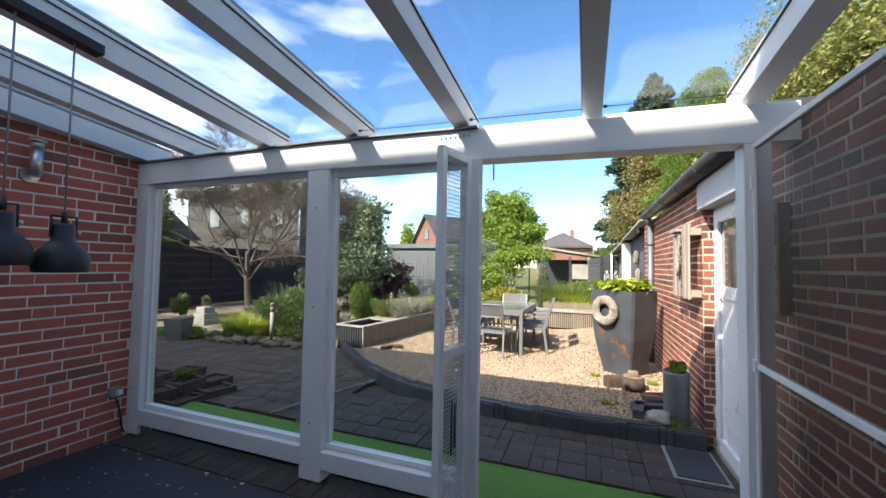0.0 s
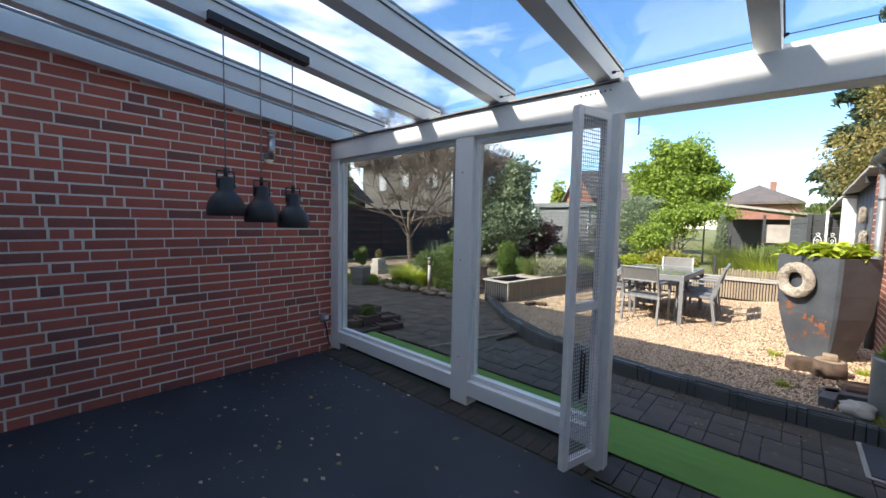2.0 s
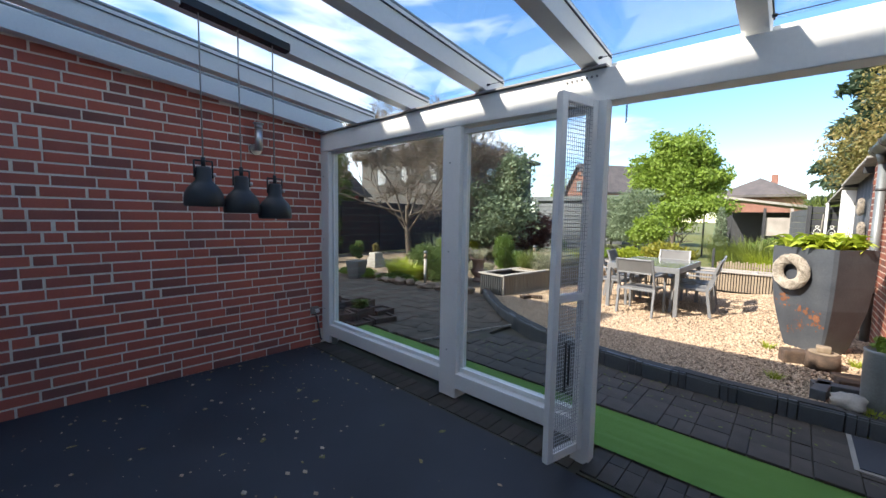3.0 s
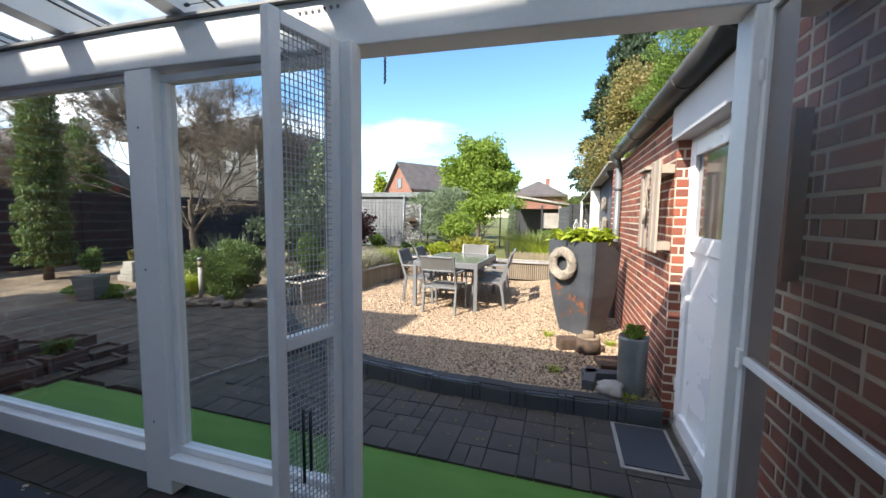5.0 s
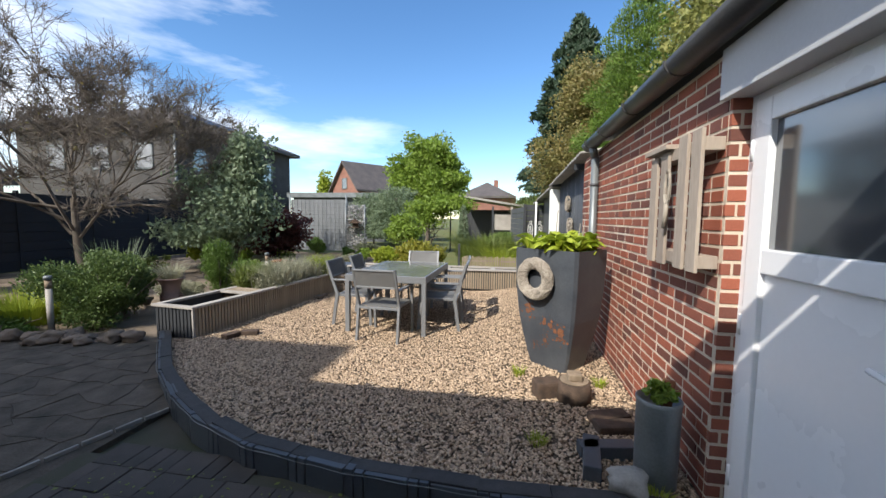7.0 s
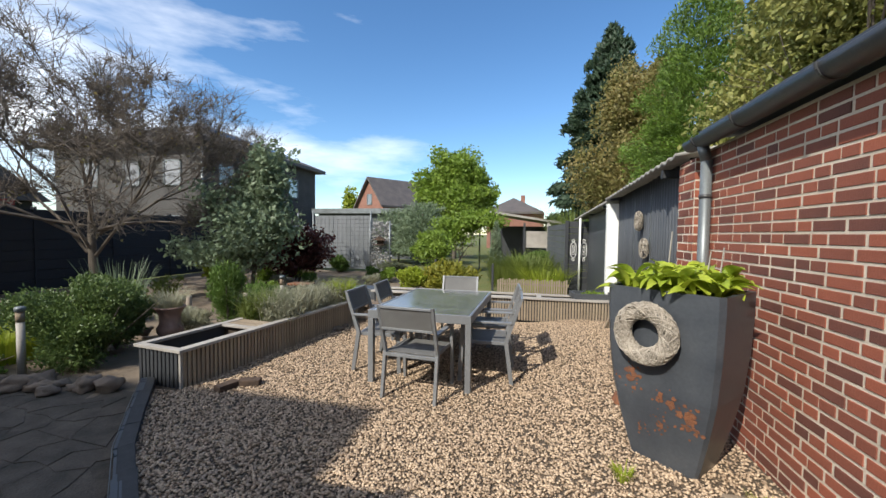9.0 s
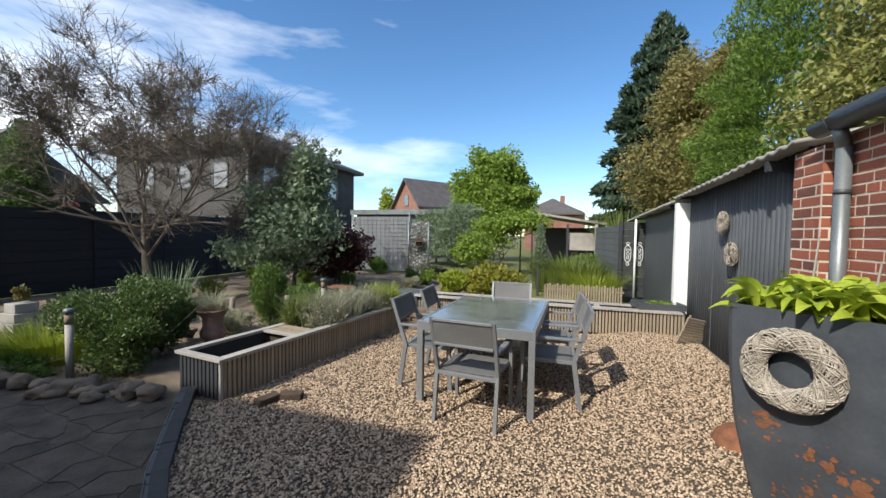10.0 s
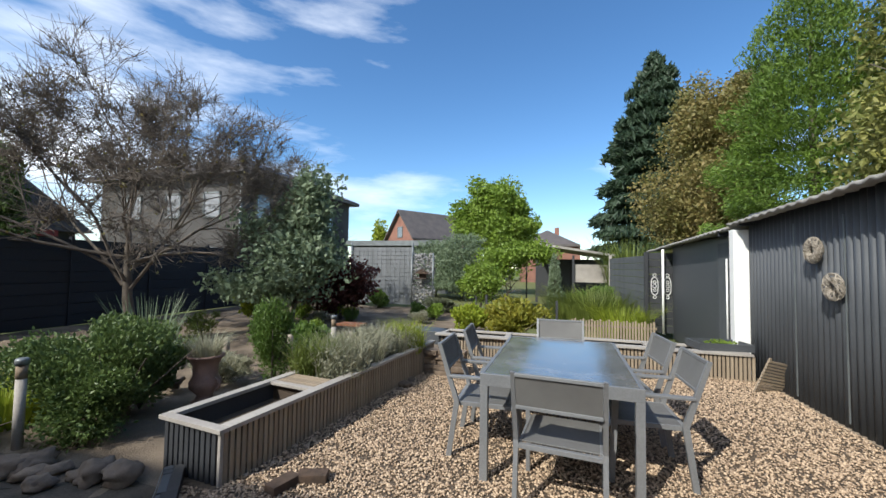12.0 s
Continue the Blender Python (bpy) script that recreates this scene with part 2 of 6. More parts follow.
for k, a, b in (("leaf_mid", (0.15, 0.24, 0.045), (0.07, 0.12, 0.026)), ("leaf_bright", (0.26, 0.36, 0.05), (0.13, 0.21, 0.03)), ("leaf_dark", (0.15, 0.22, 0.06), (0.06, 0.10, 0.032)),
                ("leaf_lime", (0.36, 0.40, 0.04), (0.20, 0.28, 0.03)), ("leaf_grey", (0.17, 0.19, 0.11), (0.10, 0.11, 0.07)), ("leaf_red", (0.17, 0.055, 0.045), (0.06, 0.028, 0.026)),
                ("leaf_brown", (0.33, 0.25, 0.095), (0.13, 0.15, 0.04)), ("leaf_fir", (0.07, 0.11, 0.06), (0.03, 0.055, 0.033)), ("leaf_blue", (0.25, 0.31, 0.19), (0.13, 0.18, 0.10)),
                ("leaf_yellow", (0.34, 0.30, 0.04), (0.16, 0.19, 0.03)), ("leaf_lavender", (0.42, 0.40, 0.30), (0.24, 0.25, 0.15)), ("leaf_apple", (0.36, 0.34, 0.10), (0.10, 0.14, 0.032)),
                ("leaf_thuja", (0.20, 0.31, 0.045), (0.055, 0.10, 0.018)), ("leaf_grass", (0.20, 0.24, 0.05), (0.11, 0.15, 0.03))):
    M[k] = surf(k, a, b, 0.5, 1.2, 60, 0.0, rnd=0.6, island=True, trans=0.35, spec=0.4)
M["hazel"] = surf("hosta_leaf", (0.50, 0.54, 0.06), (0.26, 0.36, 0.035), 0.4, 9, 60, 0.1, rnd=0.5, trans=0.3)
M["box_leaf"] = surf("box_leaf", (0.18, 0.25, 0.075), (0.045, 0.08, 0.024), 0.45, 2.5, 60, 0.0, rnd=0.65, island=True, trans=0.3, spec=0.4)
M["wire"] = surf("bright_galvanised_wire", (0.46, 0.47, 0.48), (0.34, 0.35, 0.36), 0.5, 6, 90, 0.05)
M["pane"] = glassy("window_pane", 0.5, (0.93, 0.95, 0.94))
M["roofpane"] = glassy("roof_pane", 0.35, (0.95, 0.96, 0.96))
M["screen"] = glassy("insect_screen", 0.06, (0.86, 0.84, 0.82), 0.4, see=0.93)
M["doorpane"] = surf("dark_reflecting_pane", (0.05, 0.06, 0.07), (0.06, 0.07, 0.08), 0.05, 2, 5, 0.0, spec=0.5, ior=2.6, var=0.03)
M["rooftile"] = surf("dark_roof_tiles", (0.07, 0.062, 0.06), (0.11, 0.095, 0.09), 0.7, 1.5, 8, 0.5, dist=0.05)
M["solar"] = surf("solar_panels", (0.03, 0.05, 0.10), (0.05, 0.07, 0.13), 0.2, 1, 4, 0.0, spec=0.8)
M["farbrick"] = surf("dark_far_brick", (0.075, 0.07, 0.066), (0.05, 0.047, 0.044), 0.9, 1.5, 12, 0.3, dist=0.03)
M["redfar"] = surf("red_far_wall", (0.26, 0.13, 0.095), (0.20, 0.095, 0.07), 0.9, 1.5, 12, 0.3, dist=0.03)
M["greyfence"] = surf("pale_grey_fence", (0.20, 0.21, 0.22), (0.14, 0.15, 0.155), 0.75, 2, 30, 0.3, rnd=0.4)
M["gabion"] = surf("gabion_stone", (0.40, 0.39, 0.37), (0.24, 0.23, 0.22), 0.9, 6, 50, 0.5, rnd=0.7, island=True)
M["redcloth"] = surf("red_awning", (0.30, 0.05, 0.035), (0.22, 0.035, 0.03), 0.7, 2, 30, 0.1)


# ---- builders ----
def box(bm, x0, x1, y0, y1, z0, z1, bevel=0.0):
    v = [bm.verts.new((x, y, z)) for x in (x0, x1) for y in (y0, y1) for z in (z0, z1)]
    fs = [bm.faces.new([v[i] for i in f]) for f in ((0, 1, 3, 2), (4, 6, 7, 5), (0, 4, 5, 1), (2, 3, 7, 6), (0, 2, 6, 4), (1, 5, 7, 3))]
    if bevel:
        es = list({e for f in fs for e in f.edges})
        bmesh.ops.bevel(bm, geom=es, offset=bevel, segments=2, affect="EDGES", profile=0.6)
    return v


def boxes(*specs, bevel=0.0):
    bm = bmesh.new()
    for s in specs:
        box(bm, *s, bevel=bevel)
    return bm


def tube(bm, a, b, r0, r1=None, n=10, caps=True):
    a, b = Vector(a), Vector(b)
    r1 = r0 if r1 is None else r1
    q = (b - a).to_track_quat("Z", "Y")
    rings = []
    for p, r in ((a, r0), (b, r1)):
        rings.append([bm.verts.new(p + q @ Vector((r * math.cos(6.2832 * i / n), r * math.sin(6.2832 * i / n), 0))) for i in range(n)])
    for i in range(n):
        f = bm.faces.new((rings[0][i], rings[0][(i + 1) % n], rings[1][(i + 1) % n], rings[1][i]))
        f.smooth = n > 5
    if caps:
        bm.faces.new(rings[0][::-1])
        bm.faces.new(rings[1])


def lathe(profile, n=24):
    """A turned body from (radius, height) pairs."""
    bm = bmesh.new()
    rows = [[bm.verts.new((r * math.cos(6.2832 * i / n), r * math.sin(6.2832 * i / n), z)) for i in range(n)] for r, z in profile]
    for a, b in zip(rows, rows[1:]):
        for i in range(n):
            f = bm.faces.new((a[i], a[(i + 1) % n], b[(i + 1) % n], b[i]))
            f.smooth = True
    return bm


def mesh_of(name, bm, material):
    me = bpy.data.meshes.new(name)
    bmesh.ops.recalc_face_normals(bm, faces=bm.faces)
    bm.to_mesh(me)
    bm.free()
    me.materials.append(M[material] if isinstance(material, str) else material)
    return me


def part(name, bm, material, parent=None, label=""):
    me = bm if isinstance(bm, bpy.types.Mesh) else mesh_of(name, bm, material)
    ob = new(name, me)
    ob.parent = parent
    return tagged(ob, label)


def thing(name, label, category, x=0, y=0, z=0, rz=0, group="", kind=""):
    ob = new(name)
    ob.empty_display_size = 0.1
    ob.matrix_world = pose(x, y, z, 0, 0, rz)
    return tagged(ob, label, category, group, kind)


def struct(name, bm, material, label, category):
    return tagged(part(name, bm, material), label, category, kind="structure")


def bulk(name, verts, faces, material, parent=None, smooth=False):
    """Many small pieces in one mesh, from arrays of corners and of faces with equal corner counts."""
    me = bpy.data.meshes.new(name)
    verts, faces = np.asarray(verts, dtype=np.float32).reshape(-1, 3), np.asarray(faces, dtype=np.int32)
    k = faces.shape[1]
    me.vertices.add(len(verts))
    me.vertices.foreach_set("co", verts.ravel())
    me.loops.add(faces.size)
    me.loops.foreach_set("vertex_index", faces.ravel())
    me.polygons.add(len(faces))
    me.polygons.foreach_set("loop_start", np.arange(0, faces.size, k, dtype=np.int32))
    me.polygons.foreach_set("use_smooth", np.full(len(faces), smooth))
    me.update(calc_edges=True)
    me.materials.append(M[material])
    ob = new(name, me)
    ob.parent = parent
    return ob


def leaves(name, pts, size, material, parent, seed=1, aspect=0.55, up=0.3, out=None):
    """A crown of single leaves: kite-shaped blades at the given points, turned by chance, tips away from out."""
    g = np.random.default_rng(seed)
    p = np.asarray(pts, dtype=float)
    n = len(p)
    d = g.normal(size=(n, 3))
    if out is not None:
        d = d * 0.8 + 1.3 * (p - np.asarray(out)) / (np.linalg.norm(p - np.asarray(out), axis=1)[:, None] + 1e-6)
    d[:, 2] += up
    d /= np.linalg.norm(d, axis=1)[:, None]
    s = np.cross(d, g.normal(size=(n, 3)))
    s /= np.linalg.norm(s, axis=1)[:, None] + 1e-9
    L = size * g.uniform(0.6, 1.35, (n, 1))
    w = L * aspect / 2
    nn = np.cross(d, s)
    v = np.stack([p - d * L * 0.5, p + s * w + nn * w * 0.3, p + d * L * 0.5, p - s * w + nn * w * 0.3], axis=1)
    f = np.arange(n * 4).reshape(n, 4)
    return bulk(name, v, f, material, parent)


def blades(name, base, height, width, material, parent, seed=1, lean=0.5):
    """Grass-like blades: two bent segments each, rooted at base points."""
    g = np.random.default_rng(seed)
    b = np.asarray(base, dtype=float)
    n = len(b)
    a = g.uniform(0, 6.283, n)
    h = height * g.uniform(0.55, 1.1, n)
    ln = lean * g.uniform(0.1, 1.0, n) * h
    dx, dy = np.cos(a), np.sin(a)
    w = width * g.uniform(0.6, 1.2, n)
    sx, sy = -dy * w / 2, dx * w / 2
    zero = np.zeros(n)
    m = b + np.stack([dx * ln * 0.3, dy * ln * 0.3, h * 0.62], 1)
    t = b + np.stack([dx * ln, dy * ln, h], 1)
    s = np.stack([sx, sy, zero], 1)
    v = np.stack([b - s, b + s, m + s * 0.8, m - s * 0.8, t + s * 0.12, t - s * 0.12], 1)
    i = np.arange(n)[:, None] * 6
    f = np.concatenate([i + [[0, 1, 2, 3]], i + [[3, 2, 4, 5]]])
    return tagged(bulk(name, v, f, material, parent), kind="stuff")


def blob(n, centre, radii, seed, shell=0.55, lumps=9, low=0.0):
    """Points in an uneven bushy volume made of several lobes."""
    g = np.random.default_rng(seed)
    c, r = np.asarray(centre, float), np.asarray(radii, float)
    lob = g.normal(size=(lumps, 3))
    lob /= np.linalg.norm(lob, axis=1)[:, None]
    lob *= g.uniform(0.25, 0.72, (lumps, 1))
    k = g.integers(0, lumps, n)
    d = g.normal(size=(n, 3))
    d /= np.linalg.norm(d, axis=1)[:, None]
    rad = shell + (1 - shell) * g.random((n, 1)) ** 0.5
    p = lob[k] + d * rad * g.uniform(0.16, 0.46, (lumps, 1))[k] + g.normal(0, 0.05, (n, 3))
    p = c + p * r
    keep = p[:, 2] > c[2] - r[2] + low
    return p[keep]


def branches(start, direction, length, radius, depth, seed, spread=0.7, droop=0.0, split=(2, 4), shrink=0.68, steps=3):
    """Limbs as tapered segments; returns the segments and the points along the outer twigs."""
    g = random.Random(seed)
    segs, tips = [], []

    def grow(p, d, ln, r, k):
        d = d.normalized()
        for s in range(steps):
            q = p + d * (ln / steps)
            r2 = r * 0.86
            segs.append((p, q, r, r2))
            p, r = q, r2
            d = (d + Vector((g.uniform(-1, 1), g.uniform(-1, 1), g.uniform(-1, 1) - droop)) * 0.22).normalized()
            if k <= 1:
                tips.append(p.copy())
            if k > 0 and s > 0:
                for _ in range(g.randint(*split) - 1 if s < steps - 1 else g.randint(*split)):
                    e = (d + Vector((g.uniform(-1, 1), g.uniform(-1, 1), g.uniform(-0.8, 1))) * spread).normalized()
                    grow(p, e, ln * shrink * g.uniform(0.7, 1.15), r * 0.62, k - 1)

    grow(Vector(start), Vector(direction), length, radius, depth)
    return segs, tips


def limbs(name, segs, material, parent, n=5):
    a = np.array([[*s[0]] for s in segs]), np.array([[*s[1]] for s in segs])
    r = np.array([[s[2], s[3]] for s in segs])
    d = a[1] - a[0]
    d /= np.linalg.norm(d, axis=1)[:, None] + 1e-9
    u = np.cross(d, np.where(np.abs(d[:, 2:3]) > 0.9, [[1.0, 0, 0]], [[0, 0, 1.0]]))
    u /= np.linalg.norm(u, axis=1)[:, None]
    w = np.cross(d, u)
    rows = []
    for e in (0, 1):
        for i in range(n):
            t = 6.2832 * i / n
            rows.append(a[e] + (u * math.cos(t) + w * math.sin(t)) * r[:, e:e + 1])
    v = np.stack(rows, 1)
    i = np.arange(len(segs))[:, None] * 2 * n
    f = np.concatenate([i + [[j, (j + 1) % n, n + (j + 1) % n, n + j]] for j in range(n)])
    return bulk(name, v, f, material, parent, smooth=True)


def rock(name, x, y, z, r, seed, label, material="stone", flat=0.6, group="", parent=None):
    bm = bmesh.new()
    bmesh.ops.create_icosphere(bm, subdivisions=3, radius=1)
    g = random.Random(seed)
    off = Vector((g.uniform(0, 50), g.uniform(0, 50), g.uniform(0, 50)))
    sx, sy = g.uniform(0.8, 1.35), g.uniform(0.75, 1.1)
    for v in bm.verts:
        k = 1 + 0.5 * noise.noise(v.co * 1.1 + off) + 0.36 * noise.noise(v.co * 2.5 + off) + 0.1 * noise.noise(v.co * 7 + off)
        v.co = Vector((v.co.x * sx, v.co.y * sy, v.co.z * flat)) * k * r
    lo = min(v.co.z for v in bm.verts)
    for v in bm.verts:
        v.co.z -= lo + r * 0.12
    for f in bm.faces:
        f.smooth = True
    ob = part(name, bm, material, parent)
    ob.matrix_basis = pose(x, y, z, 0, 0, g.uniform(0, 360))
    return tagged(ob, label, "stone" if parent is None else "", group)


# ---- ground and setting ----
GR = 0.12
bm = bmesh.new()
bmesh.ops.create_grid(bm, x_segments=40, y_segments=40, size=600)
for v in bm.verts:
    v.co.z = -0.06
struct("ground", bm, "lawn", "dry green lawn that reaches the horizon", "ground")

bm = bmesh.new()
bmesh.ops.create_grid(bm, x_segments=90, y_segments=110, size=1)
for v in bm.verts:
    v.co = Vector((-7.2 + v.co.x * 4.9, 9.6 + v.co.y * 7.2, 0))
    v.co.z = 0.0 + 0.05 * noise.noise(v.co * 0.8) + 0.02 * noise.noise(v.co * 4) - (0.05 if v.co.y < 5.6 and v.co.x > -6.5 else 0)
struct("garden_ground", bm, "sand", "sandy garden soil strewn with bark and leaves", "ground")
struct("paving_bed", boxes((-7.0, 1.3, 2.2, 4.6, -0.2, -0.024), (-7.0, -2.0, 4.601, 6.2, -0.2, -0.025)), "joint", "mossy sandy bed under the paving", "ground")
struct("terrace_floor", boxes((-3.55, 1.06, -1.6, 2.26, -0.2, 0.0)), "carpet", "dark blue-black floor covering scattered with leaf litter", "floor")
bm = boxes((-3.55, -0.42, 2.262, 2.66, -0.2, -0.003))
struct("threshold_strip", bm, "joint", "dirty concrete strip under the glazed front", "floor")
bm = bmesh.new()
bmesh.ops.create_grid(bm, x_segments=60, y_segments=12, size=1)
for v in bm.verts:
    v.co = Vector((-1.3 + v.co.x * 2.42, 2.86 + v.co.y * 0.28, 0.036 + 0.006 * noise.noise(v.co * 5)))
struct("turf_strip", bm, "turf", "strip of bright green artificial turf before the glazed front", "turf")

# gravel bed with its curved front edge
EDGE = [(1.12, 3.93), (0.2, 3.89), (-0.66, 3.94), (-1.29, 4.04), (-1.78, 4.24), (-2.28, 4.54), (-2.88, 5.0), (-3.42, 5.52), (-3.82, 5.92)]


def rise(x):
    """The path and the edging climb a little towards the outbuilding."""
    return 0.05 * max(0.0, min(1.0, (x + 3.0) / 1.5))


def ease(t):
    t = max(0.0, min(1.0, t))
    return t * t * (3 - 2 * t)



def edge_y(x):
    for (xa, ya), (xb, yb) in zip(EDGE, EDGE[1:]):
        if xb <= x <= xa:
            return ya + (yb - ya) * (xa - x) / (xa - xb)
    return 5.95 if x < -3.8 else 4.0


def gravel_z(x, y):
    low = ease((y - 4.3) / 2.0) * ease((0.55 - x) / 1.0)
    return (GR + rise(x)) * (1 - low) + 0.065 * low + 0.012 * noise.noise(Vector((x * 1.7, y * 1.7, 0)))


bm = bmesh.new()
xs = np.linspace(-3.75, 1.13, 60)
rows = [[bm.verts.new((x, y, gravel_z(x, y) - 0.008)) for y in np.linspace(edge_y(x) + 0.05, 9.7, 50)] for x in xs]
for a, b in zip(rows, rows[1:]):
    for i in range(49):
        bm.faces.new((a[i], b[i], b[i + 1], a[i + 1]))
struct("gravel_bed", bm, "gravelbed", "bed of fine gravel under the garden table", "gravel")
g = np.random.default_rng(4)
N = 105000
px, py = g.uniform(-3.75, 1.12, N), 3.92 + (9.65 - 3.92) * g.random(N) ** 1.35
ok = np.array([y > edge_y(x) + 0.1 and not (x < -3.38 + 0.11 * (y - 6) and y > 5.9) for x, y in zip(px, py)])
px, py = px[ok], py[ok]
pz = np.array([gravel_z(x, y) for x, y in zip(px, py)])
n = len(px)
oct_v = np.array([(1, 0, 0), (0, 1, 0), (-1, 0, 0), (0, -1, 0), (0, 0, 1), (0, 0, -1)], float)
oct_f = np.array([(0, 1, 4), (1, 2, 4), (2, 3, 4), (3, 0, 4), (1, 0, 5), (2, 1, 5), (3, 2, 5), (0, 3, 5)])
sc = g.uniform(0.0065, 0.0145, (n, 1)) * np.stack([g.uniform(0.8, 1.4, n), g.uniform(0.7, 1.1, n), g.uniform(0.5, 0.8, n)], 1)
an = g.uniform(0, 6.283, n)
v = oct_v[None] * sc[:, None] * g.uniform(0.75, 1.15, (n, 6, 1))
tz = g.normal(0, 0.35, (n, 1))
v[..., 2] += v[..., 0] * tz
c, s = np.cos(an)[:, None], np.sin(an)[:, None]
v = np.stack([v[..., 0] * c - v[..., 1] * s + px[:, None], v[..., 0] * s + v[..., 1] * c + py[:, None], v[..., 2] + pz[:, None]], -1)
f = (np.arange(n)[:, None, None] * 6 + oct_f[None]).reshape(-1, 3)
tagged(bulk("gravel", v, f, "pebble", smooth=True), "pale ochre and brown pebbles round the garden table", "gravel", kind="stuff")

# low palisade along the gravel
edging = thing("gravel_edging", "curved anthracite palisade edging holding back the gravel", "edging", kind="structure")
pts = [Vector((*p, 0)) for p in EDGE]
run = [0.0]
for a, b in zip(pts, pts[1:]):
    run.append(run[-1] + (b - a).length)


def along(s):
    for i in range(len(pts) - 1):
        if s <= run[i + 1] or i == len(pts) - 2:
            t = (s - run[i]) / (run[i + 1] - run[i])
            return pts[i].lerp(pts[i + 1], t), (pts[i + 1] - pts[i]).normalized()


rg = random.Random(3)
s = 0.0
wide = mesh_of("edging_panel", boxes((-0.1155, 0.1155, 0, 0.05, -0.05, 0.132), bevel=0.003), "edging")
rib = mesh_of("edging_rib", boxes((-0.024, 0.024, -0.002, 0.05, -0.05, 0.133), bevel=0.003), "edging")
cap = mesh_of("edging_cap", boxes((-0.175, 0.175, 0.02, 0.11, -0.02, 0.139), bevel=0.004), "edging_cap")
while s < run[-1] - 0.1:
    for d, me, nm in ((0.12, wide, "panel"), (0.268, rib, "rib"), (0.324, rib, "rib"), (0.175, cap, "cap")):
        p, t = along(min(s + d, run[-1]))
        ob = part(nm, me, None, edging)
        ob.matrix_basis = pose(p.x, p.y, rise(p.x) + rg.uniform(-0.006, 0.006), rg.uniform(-2, 2), 0, math.degrees(math.atan2(t.y, t.x)) + 180)
    s += 0.352
bm = bmesh.new()
prev = None
for i in range(90):
    p, t = along(run[-1] * i / 89)
    q = Vector((p.x + t.y * 0.012, p.y - t.x * 0.012, 0.122 + rise(p.x) + 0.003 * math.sin(i * 1.3)))
    q = Vector((p.x - t.y * 0.012, p.y + t.x * 0.012, q.z)) if (p + Vector((-t.y, t.x, 0))).y < p.y else q
    if prev is not None:
        tube(bm, prev, q, 0.0025, n=5, caps=False)
    prev = q
part("edging_wire", bm, "zinc", edging, "thin grey wire along the front of the edging")

# ---- glazed front of the terrace ----
def lean(x):
    """The beam sags slightly towards the outbuilding."""
    return -0.022 * max(0.0, x + 1.6)


def leaning(*spec, bevel=0.0):
    bm = boxes(spec, bevel=bevel)
    bmesh.ops.subdivide_edges(bm, edges=[e for e in bm.edges if abs(e.verts[0].co.x - e.verts[1].co.x) > 1], cuts=12)
    for v in bm.verts:
        v.co.z += lean(v.co.x)
    return bm


front = thing("glazed_front", "white wooden post-and-beam front with two large panes", "glazed wall", kind="structure")
for x0, x1 in ((-3.55, -3.40), (-1.68, -1.50), (-0.508, -0.392), (0.905, 1.015)):
    part("post", boxes((x0, x1, 2.43 if abs(x0) > 0.6 else 2.375, 2.555 if abs(x0) > 0.6 else 2.455, 0.02 if x0 < -0.6 else 0.0, 2.179 + lean(x0)), bevel=0.006), "white", front)
part("header_beam", leaning(-3.55, 1.127, 2.425, 2.56, 2.18, 2.368, bevel=0.006), "white", front)
part("sill_beam", boxes((-3.399, -1.681, 2.427, 2.558, 0.11, 0.235), bevel=0.006), "white", front)
part("sill_beam", boxes((-1.499, -0.509, 2.42, 2.56, 0.11, 0.232), bevel=0.006), "white", front)
part("flashing", leaning(-3.55, -0.42, 2.40, 2.60, 2.37, 2.382), "alu", front, "thin grey metal flashing")
for x0, x1 in ((-3.399, -1.681), (-1.499, -0.509)):
    top = 2.179 + lean(x1)
    for a in ((x0, x0 + 0.035, 2.475, 2.52, 0.272, top - 0.035), (x1 - 0.035, x1, 2.475, 2.52, 0.272, top - 0.035), (x0, x1, 2.47, 2.525, 0.237, 0.271), (x0, x1, 2.47, 2.525, top - 0.034, top)):
        part("glazing_bead", boxes(a, bevel=0.003), "white", front)
    ob = part("pane", boxes((x0 + 0.036, x1 - 0.036, 2.492, 2.498, 0.272, top - 0.035)), "pane", front)
    ob.visible_shadow = False
for x in (-3.4, -1.6):
    part("foot", boxes((x - 0.03, x + 0.03, 2.46, 2.52, 0.0, 0.109)), "zinc", front, "grey metal post foot")
for i in range(7):
    part("fixing_clip", boxes((-0.66 + i * 0.03, -0.65 + i * 0.03, 2.417, 2.424, 2.30, 2.31)), "alu", front)
for x in (-3.5, -1.6):
    for z in (0.4, 1.2, 1.9):
        part("screw", boxes((x - 0.005, x + 0.005, 2.427, 2.4299, z, z + 0.01)), "zinc", front)

# roof
SL = 0.1125
roof = thing("terrace_roof", "lean-to roof of white rafters under clear panes", "roof", kind="structure")


def rafter_z(y):
    return 2.386 + (2.5 - y) * SL


def sloped(x0, x1, y0, y1, z0, z1):
    bm = bmesh.new()
    for v in box(bm, x0, x1, y0, y1, z0, z1, 0.0):
        v.co.z += rafter_z(v.co.y) + lean((x0 + x1) / 2)
    return bm


